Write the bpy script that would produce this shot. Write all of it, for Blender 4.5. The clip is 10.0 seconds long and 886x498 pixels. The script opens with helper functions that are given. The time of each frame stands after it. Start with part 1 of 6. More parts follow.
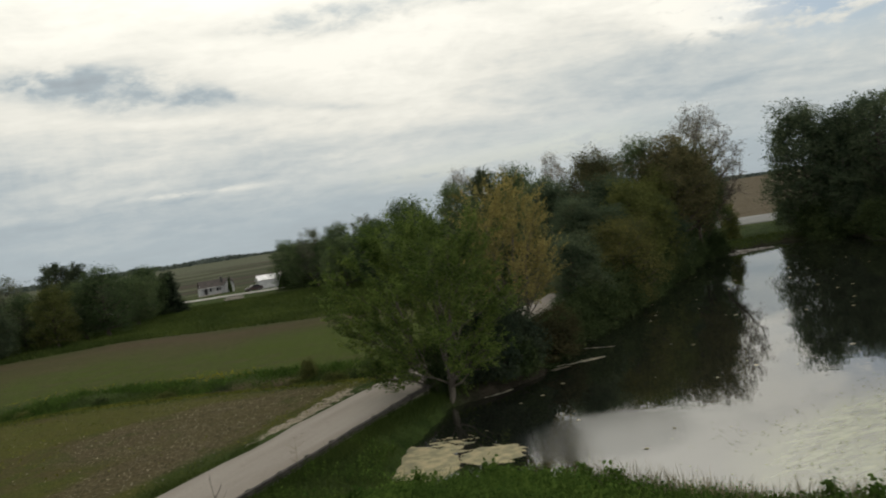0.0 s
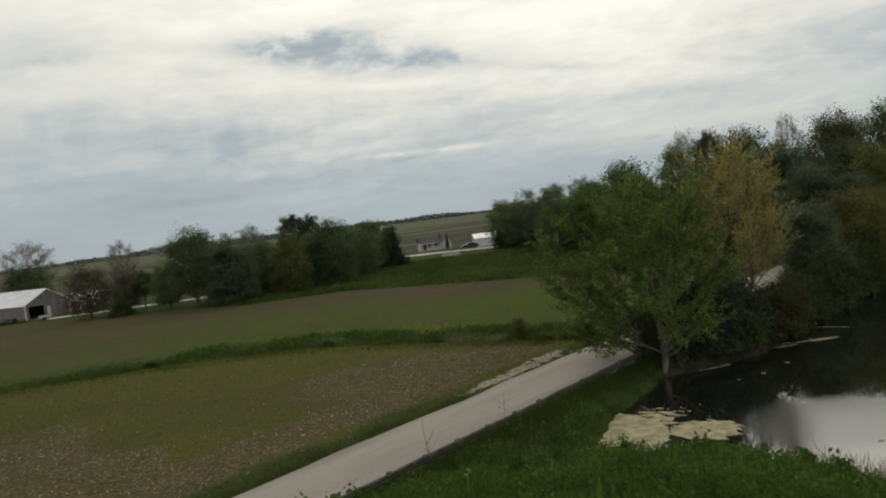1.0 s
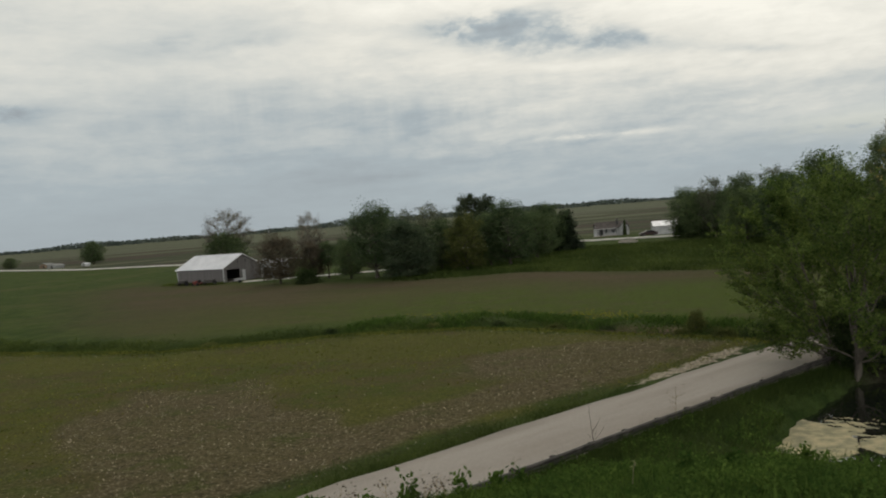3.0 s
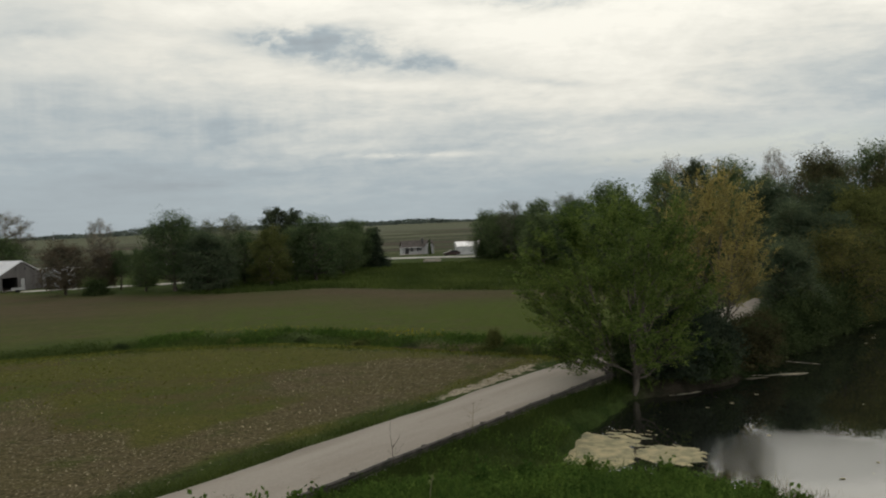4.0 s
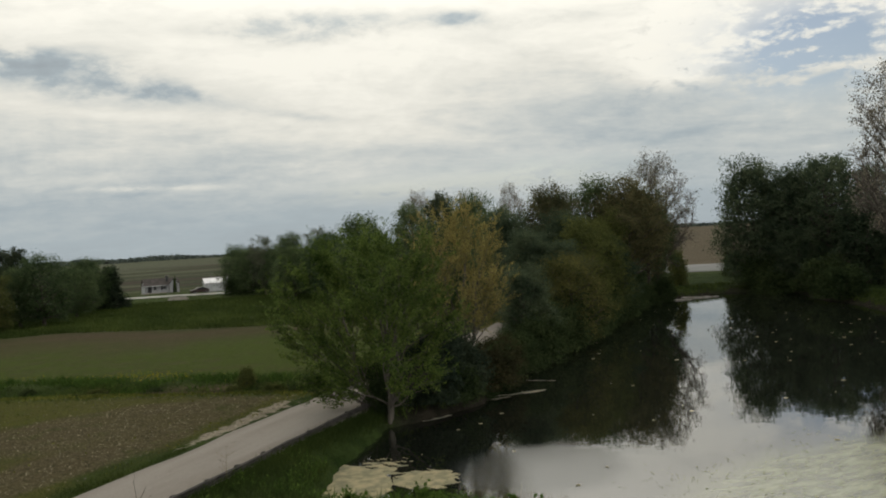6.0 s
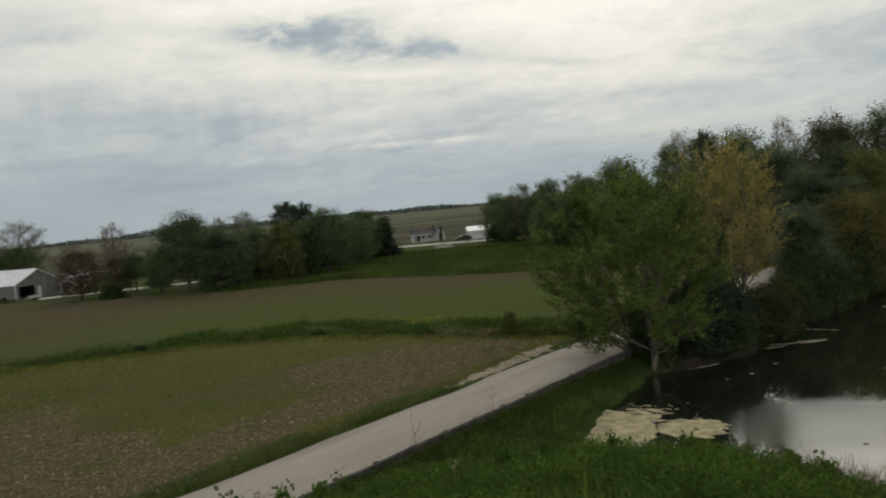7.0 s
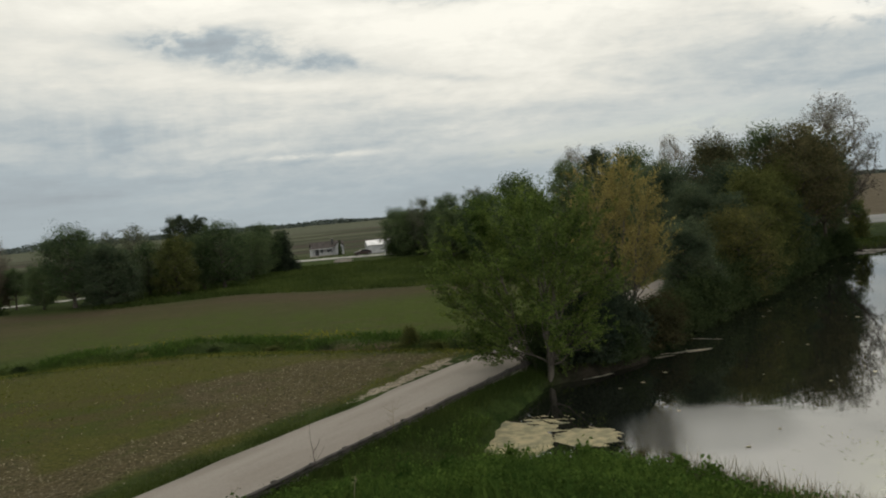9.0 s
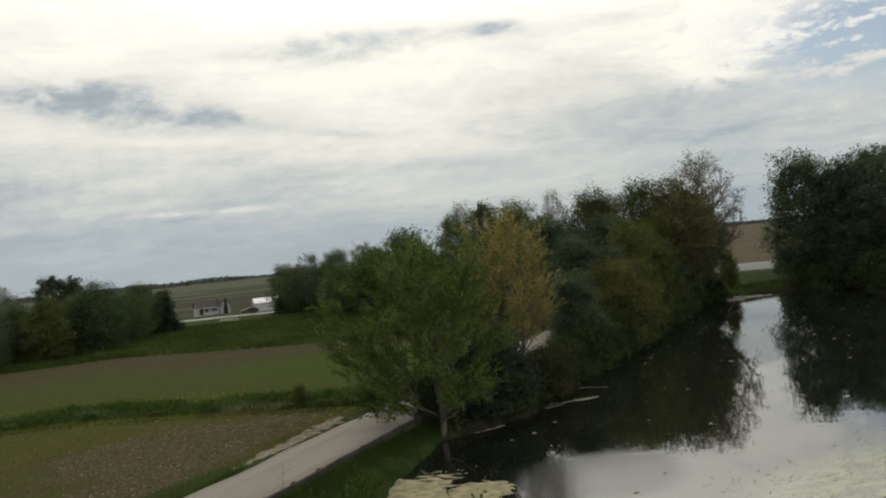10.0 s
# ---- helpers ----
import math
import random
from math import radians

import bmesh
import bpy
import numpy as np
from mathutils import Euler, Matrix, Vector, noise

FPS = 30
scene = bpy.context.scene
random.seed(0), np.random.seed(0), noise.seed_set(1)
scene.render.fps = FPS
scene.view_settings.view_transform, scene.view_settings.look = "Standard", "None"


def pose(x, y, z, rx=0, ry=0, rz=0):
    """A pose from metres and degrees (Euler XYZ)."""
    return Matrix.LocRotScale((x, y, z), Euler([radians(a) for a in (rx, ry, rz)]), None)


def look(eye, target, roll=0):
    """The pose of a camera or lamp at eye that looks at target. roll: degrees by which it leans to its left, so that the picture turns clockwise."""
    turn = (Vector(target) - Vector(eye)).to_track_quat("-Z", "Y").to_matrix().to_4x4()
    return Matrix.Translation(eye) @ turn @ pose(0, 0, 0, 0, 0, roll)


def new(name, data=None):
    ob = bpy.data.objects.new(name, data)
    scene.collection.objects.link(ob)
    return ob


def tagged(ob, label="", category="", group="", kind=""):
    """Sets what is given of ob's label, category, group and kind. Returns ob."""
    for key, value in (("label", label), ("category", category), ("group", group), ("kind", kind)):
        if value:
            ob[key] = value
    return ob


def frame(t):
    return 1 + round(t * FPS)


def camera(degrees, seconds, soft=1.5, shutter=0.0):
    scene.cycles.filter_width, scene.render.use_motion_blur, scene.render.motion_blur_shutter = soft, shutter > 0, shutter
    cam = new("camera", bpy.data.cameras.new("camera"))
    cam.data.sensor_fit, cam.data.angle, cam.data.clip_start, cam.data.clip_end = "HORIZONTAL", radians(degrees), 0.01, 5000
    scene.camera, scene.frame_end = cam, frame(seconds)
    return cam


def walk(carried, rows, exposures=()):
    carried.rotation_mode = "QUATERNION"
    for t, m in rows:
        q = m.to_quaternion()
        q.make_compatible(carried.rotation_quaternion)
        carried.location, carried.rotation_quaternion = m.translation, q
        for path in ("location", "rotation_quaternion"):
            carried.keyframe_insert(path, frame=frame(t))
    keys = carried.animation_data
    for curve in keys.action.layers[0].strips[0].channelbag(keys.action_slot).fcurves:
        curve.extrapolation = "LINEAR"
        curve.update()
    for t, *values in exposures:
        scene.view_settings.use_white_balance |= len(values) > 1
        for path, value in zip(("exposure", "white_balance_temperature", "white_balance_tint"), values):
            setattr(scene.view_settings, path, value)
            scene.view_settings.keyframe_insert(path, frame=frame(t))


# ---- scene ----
# ---- camera and its turn on the spot ----
cam = camera(56.36, 10.0, soft=2.0, shutter=0.12)
EYE = Vector((0.0, 0.0, 10.0))


def aim(yaw, pitch, roll):
    """A pose at the standing point: yaw to the left from +y, pitch up, roll as look() takes it, in degrees."""
    a, b = radians(yaw), radians(pitch)
    way = Vector((-math.sin(a) * math.cos(b), math.cos(a) * math.cos(b), math.sin(b)))
    return look(EYE, EYE + way * 10, roll)


TURNS = [
    (0, -21.64, -1.74, -9.06), (0.2, -17.17, -1.54, -8.29), (0.35, -14.17, -1.62, -7.80), (0.5, -11.57, -1.81, -7.41),
    (0.65, -9.43, -1.99, -7.15), (0.8, -7.85, -2.13, -7.07), (1, -6.62, -2.28, -7.22), (1.2, -5.67, -2.41, -7.41),
    (1.5, -3.27, -2.79, -7.48), (1.7, -0.46, -3.05, -7.54), (2, 4.74, -3.37, -7.57), (2.2, 7.46, -3.75, -7.44),
    (2.4, 8.67, -3.76, -7.04), (2.6, 8.52, -3.40, -6.39), (2.8, 7.34, -2.85, -5.60), (3, 5.50, -2.27, -4.76),
    (3.15, 3.88, -1.91, -4.16), (3.3, 2.23, -1.71, -3.62), (3.5, 0.00, -1.73, -3.04), (3.8, -4.49, -2.01, -2.47),
    (4, -7.89, -1.98, -2.46), (4.2, -11.05, -1.64, -2.71), (4.5, -14.93, -0.98, -3.05), (5, -19.71, -0.60, -3.20),
    (5.2, -20.89, -0.63, -3.02), (5.4, -22.27, -0.61, -2.98), (5.6, -23.70, -0.56, -3.10), (5.8, -24.76, -0.54, -3.34),
    (6, -25.05, -0.60, -3.65), (6.15, -24.51, -0.74, -3.89), (6.3, -23.14, -0.99, -4.12), (6.5, -19.80, -1.49, -4.39),
    (6.8, -12.29, -2.42, -4.90), (7, -7.02, -2.90, -5.52), (7.2, -2.98, -3.07, -6.42), (7.35, -1.17, -3.02, -6.79),
    (7.5, -0.22, -2.82, -6.91), (7.65, 0.13, -2.46, -6.89), (7.8, -0.09, -2.10, -6.71), (8, -1.28, -1.78, -6.26),
    (8.2, -3.33, -1.62, -5.89), (8.5, -7.52, -1.64, -5.15), (8.7, -10.38, -1.84, -5.05), (8.85, -12.31, -2.21, -5.13),
    (9, -14.04, -2.59, -5.35), (9.2, -16.04, -2.76, -5.91), (9.35, -17.31, -2.53, -6.33), (9.5, -18.32, -2.03, -6.61),
    (9.7, -19.37, -1.09, -6.65), (9.85, -20.55, -0.33, -6.49), (10, -22.01, 0.43, -6.25),
]
walk(cam, [(t, aim(a, b, c)) for t, a, b, c in TURNS],
     exposures=[(0, 0.06), (1, 0.05), (2, 0.0), (3.5, -0.02), (4.5, 0.02), (5, -0.08), (6.3, -0.02), (7.2, 0.0), (7.5, 0.04), (9, 0.02), (10, 0.04)])

# ---- sky and sun ----
SUN_AZ, SUN_EL = 14.0, 38.0
world = bpy.data.worlds.new("sky")
scene.world = world
world.use_nodes = True


class Nodes:
    """A short way to write node graphs."""

    def __init__(self, tree):
        self.tree = tree

    def add(self, kind, **inputs):
        n = self.tree.nodes.new(kind)
        for key, value in inputs.items():
            self.put(n, key, value)
        return n

    def put(self, n, key, value):
        socket = n.inputs[int(key[1:])] if key[0] == "i" and key[1:].isdigit() else n.inputs[key.replace("_", " ")]
        if isinstance(value, bpy.types.NodeSocket):
            self.tree.links.new(value, socket)
        else:
            socket.default_value = value

    def math(self, op, a, b=0.0, c=0.0):
        n = self.tree.nodes.new("ShaderNodeMath")
        n.operation = op
        for i, v in enumerate((a, b, c)):
            self.put(n, f"i{i}", v)
        return n.outputs[0]

    def mix(self, fac, a, b, blend="MIX"):
        n = self.tree.nodes.new("ShaderNodeMix")
        n.data_type, n.blend_type = "RGBA", blend
        self.put(n, "i0", fac)
        self.put(n, "i6", a if isinstance(a, bpy.types.NodeSocket) else (*a, 1))
        self.put(n, "i7", b if isinstance(b, bpy.types.NodeSocket) else (*b, 1))
        return n.outputs[2]

    def noise(self, where, scale, detail=4.0, rough=0.55, stretch=(1, 1, 1)):
        if stretch != (1, 1, 1):
            m = self.tree.nodes.new("ShaderNodeMapping")
            m.inputs["Scale"].default_value = stretch
            self.put(m, "Vector", where)
            where = m.outputs[0]
        n = self.add("ShaderNodeTexNoise", Vector=where, Scale=scale, Detail=detail, Roughness=rough)
        return n.outputs[0]

    def span(self, v, a, b, lo=0.0, hi=1.0):
        n = self.tree.nodes.new("ShaderNodeMapRange")
        n.interpolation_type = "SMOOTHSTEP"
        for i, k in enumerate((v, a, b, lo, hi)):
            self.put(n, f"i{i}", k)
        return n.outputs[0]

    def out(self, kind, index=0, **inputs):
        return self.add(kind, **inputs).outputs[index]


def build_sky():
    g = Nodes(world.node_tree)
    g.tree.nodes.clear()
    way = g.out("ShaderNodeTexCoord")
    sep = g.add("ShaderNodeSeparateXYZ", Vector=way)
    x, y, z = sep.outputs[0], sep.outputs[1], g.math("MAXIMUM", sep.outputs[2], 0.0)
    az = g.math("MULTIPLY", g.math("ARCTAN2", x, y), 57.2958)
    el = g.math("MULTIPLY", g.math("ARCSINE", z), 57.2958)

    def blob(a0, e0, sa, se, skew=0.0):
        da = g.math("SUBTRACT", az, a0)
        de = g.math("SUBTRACT", g.math("SUBTRACT", el, e0), g.math("MULTIPLY", da, skew))
        p = g.math("POWER", g.math("ABSOLUTE", g.math("DIVIDE", da, sa)), 2.0)
        q = g.math("POWER", g.math("ABSOLUTE", g.math("DIVIDE", de, se)), 2.0)
        return g.math("EXPONENT", g.math("MULTIPLY", g.math("ADD", p, q), -1.0))

    def total(first, *rest):
        for term in rest:
            first = g.math("ADD", first, term)
        return first

    def times(v, k):
        return g.math("MULTIPLY", v, k)

    # sheets of cloud drawn out sideways, finer towards the horizon and sinking to the right
    rows = g.math("POWER", g.math("ADD", el, 1.0), 0.72)
    sink = times(g.span(az, 16.0, 40.0), times(g.math("SUBTRACT", az, 16.0), 0.012))
    flat = g.out("ShaderNodeCombineXYZ", X=times(az, 0.062), Y=g.math("ADD", times(rows, 0.70), sink), Z=0.0)
    heap = g.out("ShaderNodeCombineXYZ", X=times(az, 0.17), Y=times(el, 0.36), Z=0.0)

    def warped(where, scale, amount):
        w = g.add("ShaderNodeVectorMath")
        w.operation = "MULTIPLY_ADD"
        g.put(w, "i0", g.add("ShaderNodeTexNoise", Vector=where, Scale=scale, Detail=4.0).outputs[1])
        w.inputs[1].default_value = (amount, amount, 0.0)
        g.put(w, "i2", where)
        return w.outputs[0]

    wp, hp = warped(flat, 1.3, 0.42), warped(heap, 1.6, 0.30)
    n1 = g.math("SUBTRACT", g.noise(wp, 0.9, 6.0, 0.55), 0.5)
    n2 = g.math("SUBTRACT", g.noise(wp, 2.6, 8.0, 0.62), 0.5)
    n3 = g.math("SUBTRACT", g.noise(wp, 7.0, 7.0, 0.62), 0.5)
    puff = g.noise(hp, 1.7, 9.0, 0.60)
    curd = g.math("SUBTRACT", g.noise(hp, 3.4, 8.0, 0.62), 0.5)

    base = total(g.span(el, -0.5, 5.5, 0.27, 0.46), g.span(el, 4.0, 13.0, 0.0, 0.36), g.span(el, 12.0, 20.0, 0.0, 0.16))
    base = total(base, times(blob(20.0, 12.0, 14.0, 5.0), 0.16), times(blob(29.0, 11.0, 5.5, 2.4), -0.17), times(blob(36.0, 7.6, 9.0, 2.2), -0.06),
                 times(g.span(az, 2.0, -26.0), g.span(el, 2.0, 9.0, -0.06, -0.18)), times(blob(-12.0, 3.6, 12.0, 1.6), -0.07), times(blob(9.0, 8.2, 8.0, 1.6), 0.06))
    part_el = times(g.span(el, 0.5, 6.0, 0.35, 1.0), g.span(az, -24.0, 4.0, 0.6, 1.0))
    b = total(base, times(times(n1, part_el), 0.80), times(times(n2, part_el), 0.42), times(times(n3, part_el), 0.19), times(times(curd, part_el), 0.26))
    b = g.math("MINIMUM", b, 0.98)
    # ragged grey heaps, a broken tail drawn out from them, and the grey roll along the top
    lumps = total(blob(2.6, 11.6, 5.4, 1.75, -0.06), times(blob(-2.6, 12.6, 3.6, 1.0), 0.75), times(blob(8.2, 10.6, 3.0, 0.6, -0.10), 0.6),
                  times(blob(15.5, 9.1, 4.6, 0.42, -0.14), 0.5), times(blob(16.5, 14.8, 9.0, 1.5), 0.80), times(blob(27.0, 14.9, 1.6, 0.5), 0.9),
                  times(blob(-33.5, 8.4, 3.5, 0.8), 0.8), times(blob(-20.0, 12.6, 9.0, 1.2), 0.45), times(blob(33.0, 14.4, 6.0, 0.9), 0.5))
    lumps = g.math("MINIMUM", lumps, 1.0)
    torn = g.math("ADD", times(g.span(g.math("ADD", puff, times(lumps, 0.26)), 0.48, 0.84), 0.75), times(g.span(curd, -0.14, 0.22), 0.30))
    b = g.math("SUBTRACT", b, times(g.math("ADD", torn, 0.10), times(g.span(lumps, 0.0, 1.0), 0.54)))
    # soft shafts of falling grey below the heaps
    shafts = g.noise(g.out("ShaderNodeCombineXYZ", X=times(az, 0.55), Y=times(el, 0.035), Z=3.0), 1.0, 5.0, 0.55)
    b = g.math("SUBTRACT", b, times(times(g.math("ADD", blob(-4.5, 7.2, 7.5, 2.2), times(blob(-18.0, 8.5, 7.0, 2.4), 0.6)), g.span(shafts, 0.25, 0.75)), 0.13))
    # long thin grey bars low down
    bars = total(blob(-15.8, 5.0, 6.0, 0.30, 0.02), blob(-8.4, 3.1, 7.0, 0.42, 0.03), times(blob(9.0, 6.3, 6.0, 0.25, -0.02), 0.6), times(blob(24.0, 6.2, 5.0, 0.3, -0.05), 0.8), times(blob(20.0, 3.6, 8.0, 0.45), 0.7))
    b = g.math("SUBTRACT", b, times(times(bars, g.span(n2, -0.14, 0.10)), 0.17))
    # bright thin streaks low down, and white heaps beside the clear gap
    b = total(b, times(times(blob(6.0, 4.6, 4.6, 0.22, -0.02), g.span(n3, -0.2, 0.1)), 0.30), times(blob(2.0, 5.3, 6.0, 0.3, 0.02), 0.10), times(blob(4.0, 9.4, 5.0, 0.35, -0.06), 0.14),
              times(times(blob(42.0, 11.6, 2.8, 1.9, 0.1), g.span(curd, -0.16, 0.0)), 0.95))
    r = g.tree.nodes.new("ShaderNodeValToRGB")
    g.put(r, "Fac", b)
    stops = ((0.0, (0.29, 0.318, 0.342)), (0.32, (0.405, 0.462, 0.487)), (0.55, (0.60, 0.622, 0.596)), (0.75, (0.778, 0.766, 0.695)), (1.0, (0.95, 0.925, 0.83)))
    while len(r.color_ramp.elements) < len(stops):
        r.color_ramp.elements.new(0.5)
    for e, (at, colour) in zip(r.color_ramp.elements, stops):
        e.position, e.color = at, (*colour, 1)
    veil = r.outputs[0]
    # thick grey cloud added overhead, out of view, to dim the land
    veil = g.mix(g.span(el, 24.0, 46.0), veil, (0.27, 0.27, 0.265))
    # unseen paler cloud on the side away from the sun, added as fill light
    away = times(g.span(g.math("ABSOLUTE", az), 70.0, 120.0), g.span(el, 62.0, 30.0))
    veil = g.mix(times(away, 0.85), veil, (1.25, 1.25, 1.22))
    # brightening round the hidden sun, shifted right above the view to lift pond reflections
    glow = blob(SUN_AZ + 12, 23.0, 34.0, 6.5)
    veil = g.mix(1.0, veil, g.out("ShaderNodeCombineColor", Red=g.math("MULTIPLY_ADD", glow, 0.58, 1.0),
                                  Green=g.math("MULTIPLY_ADD", glow, 0.57, 1.0), Blue=g.math("MULTIPLY_ADD", glow, 0.55, 1.0)), "MULTIPLY")
    # clear blue gap with a thin trail across it
    holes = g.span(g.math("ADD", curd, times(n2, 0.8)), 0.16, -0.06)
    clear = times(total(times(blob(49.8, 10.6, 5.2, 2.8), 1.35), times(blob(32.0, 4.3, 7.0, 1.1), 0.45), times(blob(21.4, 3.8, 5.0, 0.8), 0.25)), g.math("MULTIPLY_ADD", holes, 0.85, 0.15))
    clear = g.math("SUBTRACT", clear, times(blob(50.4, 8.95, 1.5, 0.16, 0.18), 0.9))
    clear = g.math("MINIMUM", g.math("MAXIMUM", clear, 0.0), 0.9)

    sky = g.add("ShaderNodeTexSky")
    sky.sky_type, sky.sun_disc = "NISHITA", False
    sky.sun_elevation, sky.sun_rotation = radians(SUN_EL), radians(SUN_AZ)
    blue = g.out("ShaderNodeBackground", Color=sky.outputs[0], Strength=0.07)
    cloud = g.out("ShaderNodeBackground", Color=veil, Strength=1.0)
    both = g.add("ShaderNodeMixShader", Fac=clear)
    g.put(both, "i1", cloud)
    g.put(both, "i2", blue)
    g.add("ShaderNodeOutputWorld", Surface=both.outputs[0])


build_sky()
sun = new("sun", bpy.data.lights.new("sun", "SUN"))
sun.data.energy, sun.data.angle, sun.data.color = 0.55, radians(14), (1.0, 0.92, 0.78)
a_, e_ = radians(SUN_AZ), radians(SUN_EL)
sun.matrix_world = look((math.sin(a_) * math.cos(e_) * 100, math.cos(a_) * math.cos(e_) * 100, math.sin(e_) * 100), (0, 0, 0))


# ---- materials ----
def surface(name, dark, light, scale=3.0, rough=0.8, bump=0.2, fine=30.0, metal=0.0, depth=0.02, spec=0.3, stretch=(1, 1, 1), obj=True):
    """A plain surface with patches, grain and relief."""
    m = bpy.data.materials.new(name)
    m.use_nodes = True
    g = Nodes(m.node_tree)
    b = m.node_tree.nodes["Principled BSDF"]
    where = g.out("ShaderNodeTexCoord", 3) if obj else g.out("ShaderNodeNewGeometry")
    n1, n2 = g.noise(where, scale, 5.0, 0.6, stretch), g.noise(where, fine, 4.0, 0.6, stretch)
    c = g.mix(g.span(n1, 0.3, 0.7), dark, light)
    c = g.mix(0.35, c, g.mix(g.span(n2, 0.3, 0.7), (0.62, 0.62, 0.62), (1.25, 1.25, 1.25)), "MULTIPLY")
    g.put(b, "Base_Color", c)
    g.put(b, "Roughness", g.math("ADD", rough - 0.08, g.math("MULTIPLY", n2, 0.16)))
    b.inputs["Metallic"].default_value = metal
    b.inputs["Specular IOR Level"].default_value = spec
    h = g.add("ShaderNodeBump", Strength=bump, Distance=depth, Height=n2)
    g.put(b, "Normal", h.outputs[0])
    return m


def leaf_material(name, dark, light, through_light=0.45, patch=0.6):
    """Leaves: each one a little different, letting some light through."""
    m = bpy.data.materials.new(name)
    m.use_nodes = True
    g = Nodes(m.node_tree)
    g.tree.nodes.clear()
    geo = g.add("ShaderNodeNewGeometry")
    c = g.mix(geo.outputs["Random Per Island"], dark, light)
    n = g.noise(geo.outputs["Position"], patch, 3.0)
    c = g.mix(1.0, c, g.mix(g.span(n, 0.3, 0.7), (0.65, 0.7, 0.7), (1.25, 1.2, 1.1)), "MULTIPLY")
    info = g.add("ShaderNodeObjectInfo")
    c = g.mix(1.0, c, g.mix(info.outputs["Random"], (0.78, 0.82, 0.82), (1.22, 1.17, 1.12)), "MULTIPLY")
    d = g.out("ShaderNodeBsdfDiffuse", Color=c)
    t = g.out("ShaderNodeBsdfTranslucent", Color=c)
    s = g.add("ShaderNodeMixShader", Fac=through_light)
    g.put(s, "i1", d)
    g.put(s, "i2", t)
    g.add("ShaderNodeOutputMaterial", Surface=s.outputs[0])
    return m


M_BARK = surface("bark", (0.045, 0.036, 0.028), (0.12, 0.10, 0.085), 2.0, 0.9, 0.6, 14.0, depth=0.03, stretch=(1, 1, 0.25))
M_BARK_GREY = surface("grey_bark", (0.06, 0.052, 0.042), (0.15, 0.13, 0.105), 2.0, 0.9, 0.4, 14.0, depth=0.03, stretch=(1, 1, 0.25))
M_LEAF = {
    "green": leaf_material("maple_leaves", (0.036, 0.072, 0.020), (0.168, 0.225, 0.064), 0.55),
    "yellow": leaf_material("yellow_leaves", (0.25, 0.205, 0.075), (0.50, 0.42, 0.16), 0.55),
    # cooler and paler than plain dark green, with haze put into the colour
    "dark": leaf_material("dark_hazy_leaves", (0.064, 0.100, 0.050), (0.140, 0.184, 0.090), 0.55),
    # shade of the backlit trees put into the leaf colour
    "shade": leaf_material("shaded_leaves", (0.056, 0.084, 0.056), (0.124, 0.158, 0.098), 0.55),
    "olive": leaf_material("olive_leaves", (0.082, 0.102, 0.036), (0.18, 0.19, 0.068), 0.55),
    # russet lifted a little too, again for haze
    "red": leaf_material("russet_leaves", (0.080, 0.092, 0.048), (0.160, 0.142, 0.078), 0.55),
    "orange": leaf_material("orange_leaves", (0.075, 0.095, 0.036), (0.190, 0.170, 0.066), 0.5),
    "brown": leaf_material("brown_leaves", (0.085, 0.074, 0.056), (0.135, 0.115, 0.088), 0.45),
    "spruce": leaf_material("spruce_needles", (0.028, 0.042, 0.030), (0.058, 0.076, 0.05), 0.3),
    "pine": leaf_material("pine_needles", (0.04, 0.058, 0.038), (0.08, 0.10, 0.06), 0.35),
    # paler and bluer than near leaves: distance haze put into the colour
    "far": leaf_material("hazed_far_leaves", (0.10, 0.125, 0.12), (0.14, 0.165, 0.155), 0.45, 0.02),
    "rust": leaf_material("rusty_bush_leaves", (0.046, 0.046, 0.024), (0.098, 0.086, 0.044), 0.4),
    # bushes kept darker: shade at the wood's foot put into their colour
    "deep": leaf_material("shaded_bush_leaves", (0.032, 0.050, 0.022), (0.075, 0.100, 0.044), 0.4),
    "pale": leaf_material("pale_buds", (0.16, 0.145, 0.12), (0.30, 0.275, 0.23), 0.4),
    # pale partly as new growth, partly from haze put into the colour
    "airy": leaf_material("young_hazy_leaves", (0.10, 0.115, 0.078), (0.19, 0.20, 0.135), 0.45),
}
M_GRASS = leaf_material("grass_blades", (0.044, 0.088, 0.020), (0.106, 0.165, 0.038), 0.4, 1.2)
M_RANK = leaf_material("rank_grass", (0.042, 0.066, 0.018), (0.09, 0.118, 0.036), 0.35, 0.12)
M_TUFT = leaf_material("field_weeds", (0.085, 0.104, 0.024), (0.165, 0.168, 0.044), 0.35, 0.25)
M_DRY = leaf_material("dry_stalks", (0.17, 0.14, 0.095), (0.36, 0.31, 0.22), 0.3, 1.0)
M_FLOWER = leaf_material("yellow_flowers", (0.22, 0.20, 0.02), (0.42, 0.36, 0.03), 0.3, 1.0)
M_STRAW = leaf_material("corn_stalk_litter", (0.20, 0.175, 0.125), (0.42, 0.37, 0.28), 0.1, 0.5)
M_CONCRETE = surface("pale_concrete", (0.315, 0.28, 0.24), (0.41, 0.37, 0.32), 0.35, 0.85, 0.25, 18.0, depth=0.01, obj=False)


